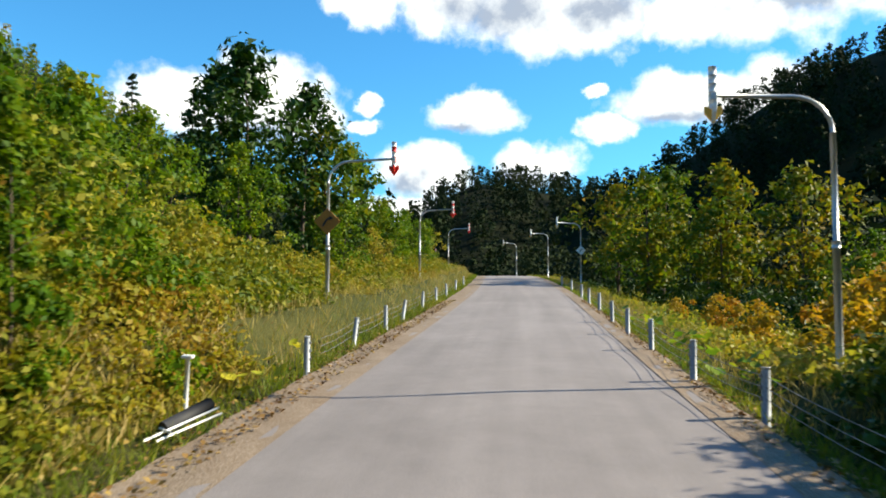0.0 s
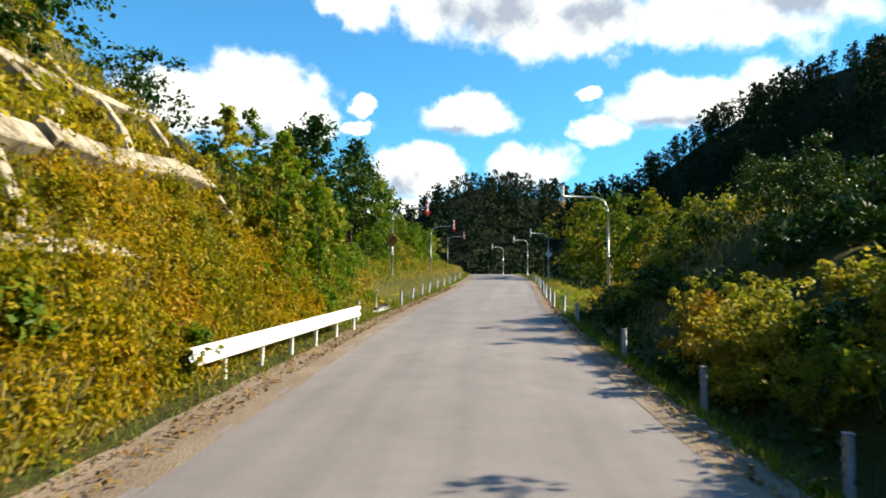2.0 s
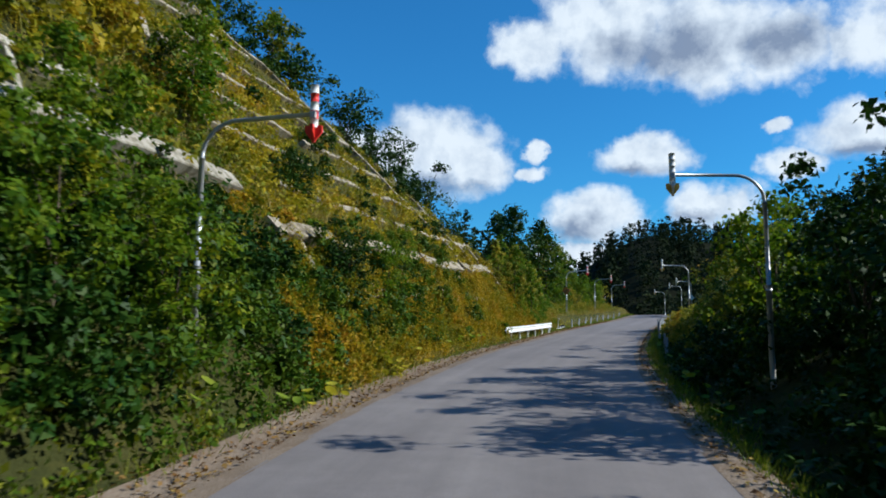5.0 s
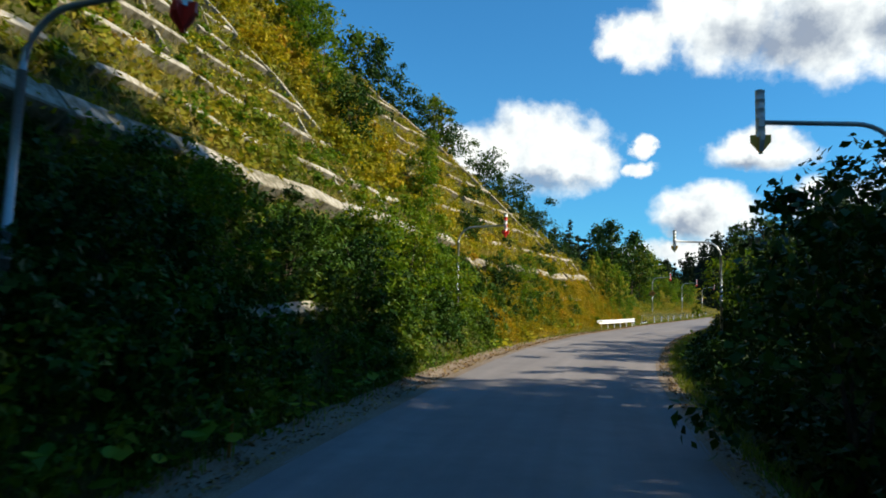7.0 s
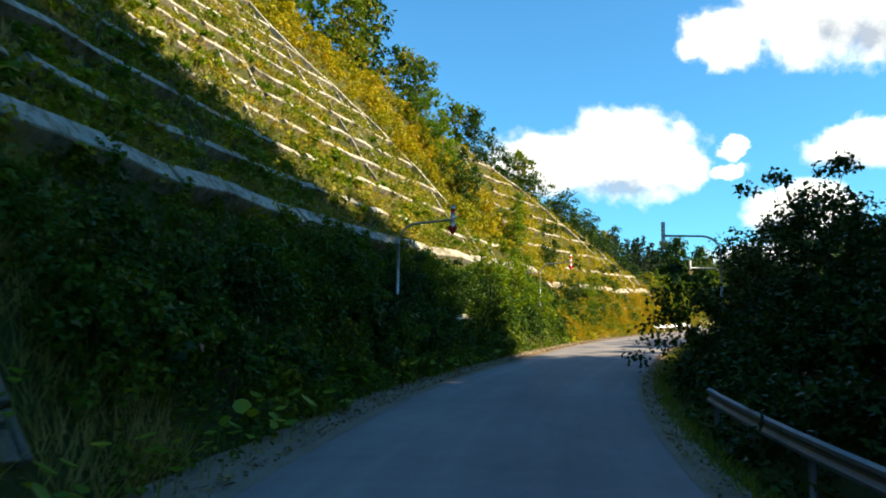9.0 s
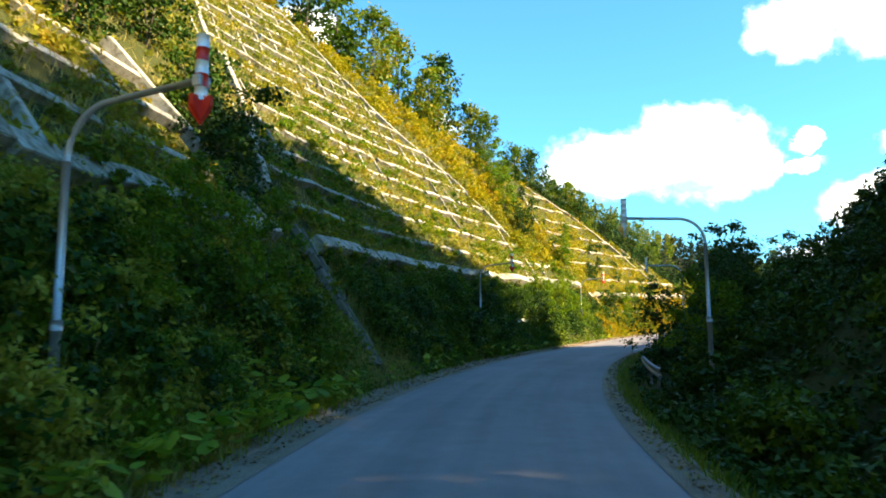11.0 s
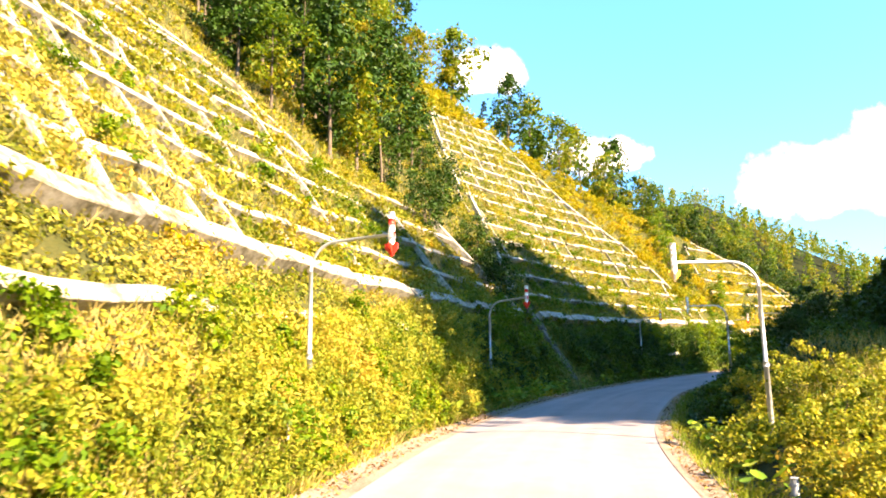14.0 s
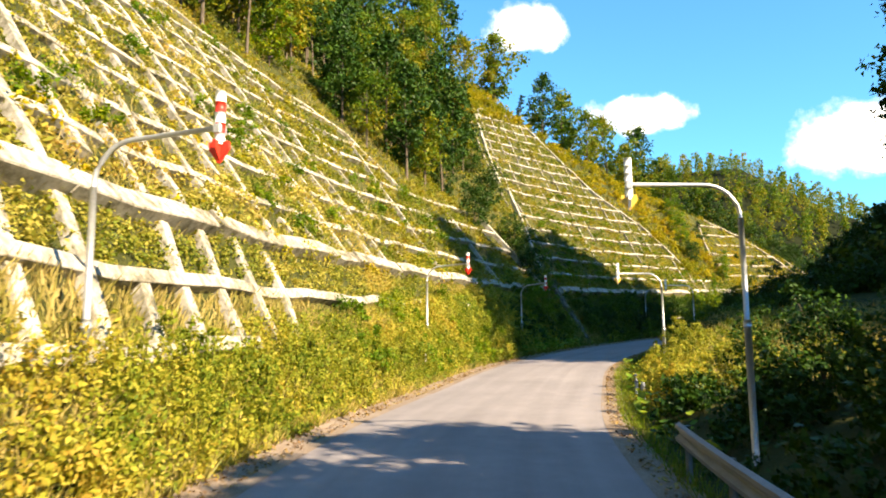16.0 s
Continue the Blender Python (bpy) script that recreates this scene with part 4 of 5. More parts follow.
def butterbur(places):
    """Large round leaves on stalks, each a shallow eight-sided bowl."""
    verts, faces = [], []
    for x, y, z in places:
        r, tall = RNG.uniform(0.08, 0.17), RNG.uniform(0.2, 0.75)
        tilt = RNG.normal(size=2) * 0.35
        at = len(verts)
        verts.append((x, y, z + tall - 0.05))
        for k in range(8):
            a = 2 * math.pi * k / 8
            q = r * (0.72 if k == 0 else 1.0)
            dx, dy = q * math.cos(a), q * math.sin(a)
            verts.append((x + dx, y + dy, z + tall + dx * tilt[0] + dy * tilt[1]))
        faces += [(at, at + 1 + k, at + 1 + (k + 1) % 8) for k in range(8)]
        verts += [(x - 0.012, y, z - 0.05), (x + 0.012, y, z - 0.05), (x, y, z + tall - 0.05)]
        faces.append((at + 9, at + 10, at + 11))
    return np.array(verts), np.array(faces)


s = np.r_[RNG.uniform(88, 104, 420), RNG.uniform(104, 122, 120), RNG.uniform(55, 85, 170), RNG.uniform(14, 42, 60)]
v = 4.4 + 1.3 * RNG.random(len(s)) ** 1.3
stuff("butterbur", butterbur(ground_at(s, -v, 0.0)), BUTTERBUR, "large round butterbur leaves at the foot of the slope", "plants")
s, v = np.r_[RNG.uniform(30.6, 32.0, 16), RNG.uniform(21, 40, 12), RNG.uniform(-17, -12, 12)], 4.1 + 0.5 * RNG.random(40)
stuff("yellow_butterbur", butterbur(ground_at(s, -v, -0.1)), foliage("yellowed_leaves", [(0.30, 0.34, 0.03), (0.48, 0.44, 0.04), (0.55, 0.42, 0.05)], 0.6, 0.4), "yellowed round butterbur leaves on the verge", "plants")
s = np.r_[RNG.uniform(-30, -14, 60), RNG.uniform(20, 40, 18), RNG.uniform(110, 140, 90)]
stuff("roadside_butterbur", butterbur(ground_at(s, RNG.uniform(4.0, 5.0, len(s)) + middle(s), -0.05)), BUTTERBUR, "round yellow-green leaves along the bank's foot", "plants")

# ---- trees ----


def tree_mesh(tall, spread, clumps, per, leaf, mat, seed, low=0.25, conifer=False, trunk=0.16, stems=1):
    """A tree: tapered trunk with limbs, and an uneven crown of leaf clumps round the limbs' ends."""
    rnd = random.Random(seed)
    root = new("tree")
    bm = bmesh.new()
    ends = []
    for stem_no in range(stems):
        lean = [rnd.uniform(-0.06, 0.06) * tall + (0.18 * tall * math.cos(stem_no * 2.1) if stems > 1 else 0), rnd.uniform(-0.06, 0.06) * tall + (0.18 * tall * math.sin(stem_no * 2.1) if stems > 1 else 0)]
        high = tall * (1 - 0.14 * stem_no)
        stem = [(lean[0] * t * t, lean[1] * t * t, high * 0.93 * t - 0.3) for t in np.linspace(0, 1, 7)]
        tube(bm, stem, [trunk * (1.12 - t) for t in np.linspace(0, 1, 7)], 7)
        for k in range(clumps // stems):
            t = low + (1 - low) * (k + rnd.random()) / (clumps // stems)
            turn = k * 2.4 + rnd.uniform(-0.6, 0.6)
            f = (t - low) / (1 - low)
            if conifer:
                far = spread * (1.03 - f) * rnd.uniform(0.7, 1.05)
                rise = -0.22 * far
            else:
                far = spread * (1 - abs(2 * f - 0.75) ** 2.2 * 0.62) * rnd.uniform(0.25, 1.0) * (0.85 + 0.3 * math.sin(3 * turn + seed))
                rise = far * rnd.uniform(-0.1, 0.4)
            z = high * 0.93 * t
            core = Vector((lean[0] * t * t, lean[1] * t * t, z))
            tip = core + Vector((far * math.cos(turn), far * math.sin(turn), rise))
            if far > 0.35 and k % 2 == 0:
                start = core - Vector((0, 0, 0.1 if conifer else 0.35 * far))
                tube(bm, [start, start.lerp(tip, 0.5) + Vector((0, 0, 0.08 * far)), tip], [trunk * 0.36 * (1.1 - t), trunk * 0.2 * (1.1 - t), 0.01], 4, False)
            ends.append((tip, far))
            if conifer and far > 0.8:
                ends.append((core.lerp(tip, 0.5), far * 0.7))
    part("trunk", bm, BARK, root)
    centres = np.array([e[0] for e in ends])
    size = np.array([0.28 * e[1] + 0.25 if conifer else spread * rnd.uniform(0.18, 0.38) for e in ends])
    cloud = leaf_cloud(centres, size, per, leaf, 0.72 if not conifer else 0.35, 0.1, 0.5, 0.66 if not conifer else 0.3, tall > 8)
    crown = new("crown", mesh_of("crown", *cloud, mat))
    crown.parent = root
    return root


KINDS = {
    "broad": [tree_mesh(12, 4.3, 54, 34, 0.49, LEAF_TREE, 11, 0.22), tree_mesh(10.5, 4.0, 50, 34, 0.47, LEAF_TREE, 12, 0.2), tree_mesh(14, 4.4, 58, 36, 0.50, LEAF_DEEP_SHADED, 13, 0.24), tree_mesh(11.5, 3.6, 48, 34, 0.46, LEAF_TREE, 14, 0.3), tree_mesh(13, 3.2, 44, 34, 0.44, LEAF_DEEP_SHADED, 15, 0.45, trunk=0.14)],
    "young": [tree_mesh(6.0, 2.1, 48, 64, 0.19, LEAF_GREEN, 21, 0.08, trunk=0.05, stems=2), tree_mesh(4.5, 1.8, 42, 64, 0.17, LEAF_ROADSIDE, 22, 0.06, trunk=0.04, stems=3), tree_mesh(5.2, 2.2, 48, 64, 0.18, LEAF_DEEP_SHADED, 23, 0.06, trunk=0.05, stems=3)],
    "gold": [tree_mesh(3.0, 1.6, 30, 64, 0.16, LEAF_GOLD, 31, 0.08, trunk=0.035, stems=3)],
    "fir": [tree_mesh(17, 3.0, 64, 60, 0.36, LEAF_NEEDLE, 41, 0.1, True, 0.2), tree_mesh(13, 2.5, 54, 60, 0.32, LEAF_NEEDLE, 42, 0.1, True, 0.16)],
    "sapling": [tree_mesh(5.0, 0.9, 30, 46, 0.15, LEAF_GREEN, 51, 0.3, trunk=0.035), tree_mesh(4.2, 0.8, 26, 46, 0.15, LEAF_ROADSIDE, 52, 0.35, trunk=0.03)],
}
LABELS = {"broad": ("broadleaf tree in early autumn leaf", "roadside broadleaf trees"), "young": ("bushy young broadleaf tree beside the road", "bushy young trees"),
          "gold": ("small shrub with golden autumn leaves", "golden shrubs"), "fir": ("tall dark green conifer", "conifers"), "sapling": ("thin-stemmed yellow-green sapling on the verge", "saplings")}
NAMES = {"gold": "golden_shrub", "young": "young_tree", "fir": "conifer", "sapling": "sapling", "broad": "tree"}
USED = set()


def plant(kind, which, s, u, scale=1.0, turn=0.0, sink=0.15):
    first = KINDS[kind][which % len(KINDS[kind])]
    place = ground_at(np.array([s]), np.array([u]))[0]
    m = pose(place[0], place[1], place[2] - sink, 0, 0, turn)
    if first in USED:
        ob = copy_thing(first, m)
    else:
        ob, _ = first, USED.add(first)
        ob.matrix_basis = m
    ob.scale = (scale,) * 3
    label, group = LABELS[kind]
    ob.name = NAMES[kind]
    return tagged(ob, label, {"gold": "shrub"}.get(kind, "tree"), group)


PLANTS = [
    # beside the flat ground up the road, on the left
    ("young", 1, -7, -8.2, 0.6), ("young", 1, -4, -7.4, 0.5), ("young", 0, -10, -9.4, 0.85), ("young", 1, -12, -7.8, 0.9), ("young", 0, -14, -10.2, 0.95), ("young", 0, -17, -11.2, 1.0), ("young", 1, -16.5, -8.6, 0.75),
    ("broad", 2, -19, -15.5, 0.55), ("broad", 1, -13, -14.8, 0.48), ("broad", 3, -25, -17.5, 0.62), ("young", 0, -20, -12.5, 1.05), ("young", 0, -24, -13.5, 1.1), ("broad", 2, -42, -15.5, 1.0), ("broad", 2, -46, -19, 0.95), ("broad", 2, -47, -13.8, 0.9), ("broad", 1, -51, -13.4, 1.05),
    ("broad", 0, -57, -12.8, 0.85), ("young", 0, -40, -9.5, 0.8), ("young", 1, -47, -9.0, 0.8), ("young", 0, -56, -9.5, 0.9), ("young", 0, -66, -9.6, 1.0), ("broad", 1, -75, -13, 0.7), ("fir", 0, -70, -37, 1.05), ("fir", 1, -66, -30, 1.25),
    ("broad", 0, -30, -24, 0.62), ("broad", 3, -25, -21, 0.52), ("young", 0, -86, -10, 1.0), ("young", 1, -100, -10.5, 1.1), ("young", 1, -31, -10.5, 0.6), ("young", 0, -12, -13, 0.9), ("young", 0, -30, -15, 1.1), ("young", 0, -35, -13.5, 1.1),
    # right side, up the road
    ("gold", 0, -16.5, 8.4, 1.2), ("gold", 0, -22, 9.6, 1.3), ("gold", 0, -19, 8.2, 1.0), ("gold", 0, -26, 8.0, 0.8), ("gold", 0, -33, 8.6, 0.9), ("gold", 0, -41, 8.4, 0.7), ("gold", 0, -14.5, 9.4, 0.9), ("broad", 1, -66, 11.5, 1.2), ("broad", 3, -72, 14, 1.2), ("broad", 0, -79, 11, 1.1), ("broad", 3, -62, 17, 1.15), ("broad", 0, -52, 19, 0.95), ("broad", 1, -60, 16, 0.95), ("broad", 3, -44, 22, 0.9),
    ("broad", 1, -36, 25, 0.9), ("broad", 3, -68, 17, 0.9), ("broad", 1, -76, 15, 0.85), ("broad", 0, -86, 17, 0.9), ("young", 1, -17, 13, 0.8), ("young", 0, -23, 15, 0.9), ("broad", 1, -48, 28, 0.9), ("young", 1, -10, 12, 0.8),
    ("broad", 0, -28, 30, 0.9), ("broad", 3, -20, 32, 0.8), ("young", 2, -12, 24, 0.8), ("young", 1, -29, 17, 1.0), ("young", 0, -37, 16, 1.0),
    # young trees added to shade the right verge
    ("young", 2, -11, 10.4, 0.62), ("young", 2, -8, 11.0, 0.6), ("young", 2, -5, 10.4, 0.58), ("young", 2, -12.8, 12.4, 0.8), ("young", 2, -1.5, 10.4, 0.55),
    # on the bank
    ("young", 1, 10.5, 6.6, 0.42), ("young", 1, 13.5, 7.0, 0.45), ("young", 1, 6.5, 6.0, 0.45), ("young", 2, 2, 11.0, 0.4), ("young", 2, 18, 9.4, 0.4), ("young", 2, 23.5, 7.8, 0.6), ("young", 0, 28, 7.0, 0.8), ("young", 0, 31, 6.4, 0.85), ("young", 2, 35, 7.2, 0.95), ("young", 2, 40, 7.5, 0.95),
    ("young", 2, 46, 7.5, 0.95), ("young", 2, 51, 7.4, 1.0), ("young", 2, 55, 7.2, 1.05), ("young", 2, 60.8, 4.4, 1.02), ("young", 2, 98, 19, 0.5), ("young", 2, 102, 24, 1.0), ("young", 2, 106, 25, 1.0), ("young", 2, 110, 26.5, 1.0), ("young", 2, 94, 15, 0.45), ("broad", 2, 104, 28.5, 0.55), ("young", 2, 60, 8.2, 1.1), ("young", 2, 65, 8.2, 1.0), ("young", 2, 70, 8.4, 0.72), ("young", 2, 75, 8.0, 0.6), ("young", 2, 79, 7.4, 0.55),
    ("young", 0, 86, 5.6, 0.6), ("young", 2, 84, 8.4, 0.5), ("young", 2, 92, 8.4, 0.42), ("young", 2, 97, 8.5, 0.35), ("young", 1, 110, 5.5, 0.42), ("young", 1, 113, 6.2, 0.45), ("young", 1, 116.5, 6.3, 0.5), ("young", 1, 119.5, 6.6, 0.45),
    ("young", 1, 124, 5.6, 0.5), ("young", 2, 132, 6.8, 0.5), ("young", 2, 136, 7.4, 0.6), ("young", 2, 141, 7.6, 0.7), ("broad", 2, 141, 14, 0.5), ("broad", 2, 147, 12, 0.75), ("young", 2, 146, 7.5, 1.0), ("young", 2, 152, 8, 1.1),
    # of these, the young trees near u 11 are added to shade the bank
    ("young", 1, 7.2, 4.95, 0.42), ("young", 1, 10.6, 5.3, 0.36), ("gold", 0, 5.6, 5.3, 0.7), ("young", 1, 8.4, 5.2, 0.56), ("young", 1, 4.4, 5.4, 0.5), ("young", 2, 13, 10.8, 0.9), ("young", 1, 128.3, 4.5, 0.42), ("young", 1, 124.8, 4.6, 0.46), ("gold", 0, 130.6, 4.5, 0.5), ("young", 1, 121.4, 5.0, 0.45), ("young", 2, 16, 11.2, 1.0), ("young", 2, 20, 11, 0.95), ("young", 2, 24, 11.2, 1.0), ("young", 2, 28.5, 11, 1.1), ("young", 2, 33, 11.4, 1.15), ("young", 2, 37.5, 11.2, 1.2),
    ("young", 0, 26, -6.3, 0.5), ("young", 2, 30.5, -6.4, 0.55), ("young", 2, 22.5, -7.0, 0.4), ("young", 2, 28, -9.0, 0.45), ("young", 0, 19, -7.6, 0.35),
    # in the gully and on the slope
    ("young", 2, 5, -13.8, 1.15), ("young", 2, 8.5, -15.5, 1.15), ("young", 2, 12, -18.0, 1.2), ("young", 2, 2, -12.4, 1.1), ("young", 2, -1, -10.8, 0.85), ("young", 2, 15.5, -20, 1.2), ("young", 2, 3.5, -16.5, 1.2), ("young", 2, 0.5, -15, 1.1), ("young", 2, 10.5, -21, 1.2),
    ("young", 2, 87, -9.6, 0.95), ("young", 2, 84, -12.5, 0.95), ("young", 2, 90, -13.5, 1.0), ("young", 2, 82, -16.5, 1.1), ("young", 2, 88, -18, 1.1), ("young", 2, 95, -18, 1.0), ("young", 0, 91, -6.5, 0.6), ("young", 0, 94.5, -6.5, 0.66), ("young", 0, 50, -6.4, 0.62), ("young", 2, 56.5, -6.4, 0.55), ("young", 2, 63, -6.5, 0.5), ("young", 0, 46.5, -6.2, 0.66), ("young", 0, 43.5, -6.4, 0.6), ("young", 0, 41.6, -5.7, 0.58), ("young", 0, 42.4, -7.0, 0.62),
    ("young", 0, 33, -10.5, 0.8), ("young", 2, 38, -12.5, 0.9), ("young", 0, 36, -15.5, 0.9), ("young", 0, 60, -6.3, 0.5), ("young", 2, 52, -6.2, 0.58), ("young", 0, 68, -6.4, 0.45), ("young", 0, 97.5, -6.3, 0.5), ("young", 0, 32, -19, 0.9),
    ("young", 2, 78, -21, 1.1), ("young", 2, 84, -23, 1.2), ("young", 2, 92, -23, 1.2), ("young", 2, 100, -22, 1.1), ("young", 0, 106, -24, 1.1),
]
TALL = [  # mostly unseen tall trees on the right, added so their shade lies over the road
    (53.2, 27.7, 1.31), (57.5, 27.4, 1.25), (60.1, 27.1, 1.35), (62.3, 29.1, 1.19), (64.2, 28.3, 1.21), (67.2, 28.3, 1.45), (69.2, 28.0, 1.42), (72.5, 28.5, 1.31), (78.2, 28.2, 1.38), (82.9, 27.5, 1.21), (85.0, 28.5, 1.43), (90.9, 28.0, 1.4), (93.4, 28.2, 1.36), (95.6, 26.6, 1.32), (99.1, 26.9, 1.19), (99.8, 28.9, 1.29), (104.2, 26.9, 1.35), (106.3, 28.2, 1.37), (108.1, 27.3, 1.21), (110.5, 28, 1.3), (114.5, 27, 1.3), (118.5, 27, 1.3), (121, 28, 1.3), (116.5, 25, 1.4), (120, 24.5, 1.4), (123, 26, 1.4), (125, 28.5, 1.4), (122.5, 30.5, 1.4), (112, 25, 1.35), (152, 18.5, 1.05), (155.5, 16.5, 1.0), (162, 18, 1.0), (149.5, 16, 1.0), (157, 10.8, 0.85), (153, 11, 0.85), (148.5, 11.5, 0.75), (97, 29.5, 1.3), (93, 31, 1.3), (88.5, 27, 1.3), (80, 29.5, 1.3), (75.5, 27, 1.3),
        (63, 24, 1.0), (67, 23, 1.0), (71, 24, 1.05), (75, 23.5, 1.1), (79, 24, 1.1), (83, 23, 1.1), (87, 24.5, 1.15), (91, 23.5, 1.15), (95, 23, 1.1), (98.5, 23.5, 1.1), (102, 23, 1.1), (75.5, 31, 1.4), (80.5, 32, 1.4), (87.5, 32, 1.4), (103, 31, 1.3),
        (150, 13.5, 0.95), (153.5, 15.5, 1.0), (156.5, 13, 0.95), (160, 15, 1.0), (163.5, 13.5, 1.0), (167, 16, 1.0), (158, 19, 1.05), (147, 17, 0.95), (55, 24.5, 1.0), (58, 24, 1.0), (61, 25, 1.0)]
for i, (kind, which, s, u, scale) in enumerate(PLANTS):
    plant(kind, which, s, u, scale, i * 67.0)
for i in range(70):
    s = 12 + i * 2.2
    back = float(np.interp(s, [12, 24, 40, 46, 52, 64, 72, 84, 100, 112, 125, 160], [19, 25, 29, 34, 40, 40, 31, 27, 27, 28, 31, 33])) + 4.5 * (i % 3)
    plant("broad", [0, 1, 3, 2][i % 4], s + 2.5 * math.sin(i * 1.7), -back, (0.62 + 0.2 * math.sin(i * 2.1) + 0.1 * (i % 3)) * float(np.interp(s, [20, 34, 64, 74], [1.0, 1.45, 1.45, 1.0])), i * 41.0)
for i in range(78):
    s = 76 + (i * 0.618 % 1) * 40
    low_edge = float(np.interp(s, [76, 82, 87, 100, 103, 112, 116], [22, 15, 13.5, 14.5, 19, 22.5, 24]))
    h = low_edge + (i * 0.414 % 1) * (40 - low_edge)
    plant("broad", [2, 0, 4, 2, 1, 4, 3][i % 7], s, float(u_of(h)), 0.6 + 0.3 * (i * 0.273 % 1), i * 71.0)
for i in range(34):
    s = -26 + (i * 0.618 % 1) * 56
    plant("broad", [0, 3, 1, 2][i % 4], s, -float(np.interp(s, [-26, 0, 14, 30], [22, 19, 24, 34])) - (i * 0.414 % 1) * 34, 0.55 + 0.3 * (i * 0.273 % 1), i * 83.0)
for i, (s, u, scale) in enumerate(TALL):
    plant("broad", [2, 0, 2, 1][i % 4], s, u + float(hill_back(s)), scale, i * 29.0)
for i in range(20):
    plant("fir", i, 16 + 8.1 * i, -44 - 7 * (i % 3) - (6 if i < 3 else 0), 0.8 + 0.12 * (i % 4), i * 31.0)
for i in range(14):
    plant("sapling", i, -8 + 0.75 * i + 0.5 * math.sin(i * 3), -5.5 - 0.8 * ((i * 7) % 3) - 0.3 * math.sin(i), (0.75 + 0.1 * (i % 4)) * (1.0 if i < 12 else 0.62), i * 53.0, 0.1)

# ---- woods in the middle distance and on the far hills ----


def wood(places, tall, mat, name, label, leaves=54, leaf=0.95):
    """Many trees joined: clumps stacked on tapering crowns, with trunks left to the dark under them."""
    centres, radii, sizes = [], [], []
    for (x, y, z), t in zip(places, tall):
        spiky = RNG.random() < 0.45
        for k in range(5):
            f = 0.18 + 0.78 * k / 4
            r = t * (0.26 * (1.08 - f) if spiky else 0.24 * math.sin(math.pi * (0.2 + 0.68 * f)) + 0.02)
            centres.append((x + RNG.normal() * 0.04 * t, y + RNG.normal() * 0.04 * t, z + t * f)), radii.append(r * 1.15), sizes.append(leaf * t / 12 * (0.75 if spiky else 1.0))
    return stuff(name, leaf_cloud(centres, radii, leaves // 5, np.array(sizes), 0.9, 0.2, 0.4, 0.8, True), mat, label, "woods")


s = RNG.uniform(-175, -18, 620)
side = np.where(RNG.random(len(s)) < 0.56, 1, -1)
w = np.where(side > 0, np.interp(s, [-175, -100, -18], [13, 20, 32]) + RNG.random(len(s)) * 60, np.interp(s, [-175, -90, -18], [-12, -18, -30]) - RNG.random(len(s)) * 70)
wood(ground_at(s, w, -0.5), RNG.uniform(8, 13, len(s)), LEAF_FAR_SHADED, "far_wood", "dark mixed wood beyond the roadside trees", 60, 1.1)
s = RNG.uniform(-14, 45, 170)
w = RNG.uniform(26, 80, len(s))
wood(ground_at(s, w, -0.5), RNG.uniform(5, 8, len(s)), LEAF_FAR_SHADED, "bank_wood", "dark wood on the hill above the bank", 60, 1.0)


s = RNG.uniform(-60, 175, 620)
w = 36 + 74 * RNG.random(len(s))
wood(ground_at(s, w, -0.5), RNG.uniform(6, 10, len(s)), LEAF_DEEP_SHADED, "hilltop_wood", "dark green wood on the hills above the road", 100, 0.95)
s = RNG.uniform(0, 175, 420)
w = 48 + 90 * RNG.random(len(s))
wood(ground_at(s, -w, -0.5), RNG.uniform(8, 12, len(s)), LEAF_TREE, "hilltop_wood", "autumn-tinted wood above the cut slope", 60, 1.2)


def crest(az):
    """The far hills' height in degrees, by the way one looks."""
    return np.interp(az, [-80, -55, -32, -25, -17, -10, -4, -1, 2, 6, 10, 14, 17, 20, 24, 30, 38, 60, 85, 110],
                     [12, 17, 17.2, 13.5, 9.5, 7.0, 6.0, 8.2, 9.6, 9.2, 8.6, 8.8, 11.0, 13.2, 15.2, 17.0, 18.0, 14, 8, 6])


az_row, far_row = np.arange(-80, 111, 1.5), np.array([170, 210, 250, 300, 350, 400, 440, 520])
ga, gr = np.meshgrid(np.radians(az_row), far_row, indexing="ij")
rise = smooth(gr, 180, 440) * (1 - 0.25 * smooth(gr, 440, 520))
top_z = 2.4 + 440 * np.tan(np.radians(np.maximum(crest(np.degrees(ga)) - 1.5, 1)))
gz = -12 + (top_z + 12) * rise + 3 * ripple(ga * 300, gr, 28)
hill_pts = np.stack([gr * np.sin(ga), gr * np.cos(ga), gz], -1)
index = np.arange(ga.size).reshape(ga.shape)
faces = np.stack([index[:-1, :-1], index[1:, :-1], index[1:, 1:], index[:-1, 1:]], -1).reshape(-1, 4)
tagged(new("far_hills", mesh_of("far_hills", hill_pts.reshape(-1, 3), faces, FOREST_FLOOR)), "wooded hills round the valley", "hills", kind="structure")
k = 2400
pick_a, pick_r = np.where(RNG.random(k) < 0.85, RNG.uniform(-52, 40, k), RNG.uniform(-78, 108, k)), 190 + 260 * RNG.random(k) ** 0.8
a = np.radians(pick_a)
z = -12 + (2.4 + 440 * np.tan(np.radians(np.maximum(crest(pick_a) - 1.5, 1))) + 12) * smooth(pick_r, 180, 440)
grove, high = np.stack([pick_r * np.sin(a), pick_r * np.cos(a), z - 1], -1), RNG.uniform(9, 16, k)
# hills facing the sun take a lighter leaf, the rest a shade-dark one
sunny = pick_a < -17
wood(grove[~sunny], high[~sunny], LEAF_FAR_SHADED, "hill_wood", "woods on the far hills, leaves darkened for their shade side", 130, 1.25)
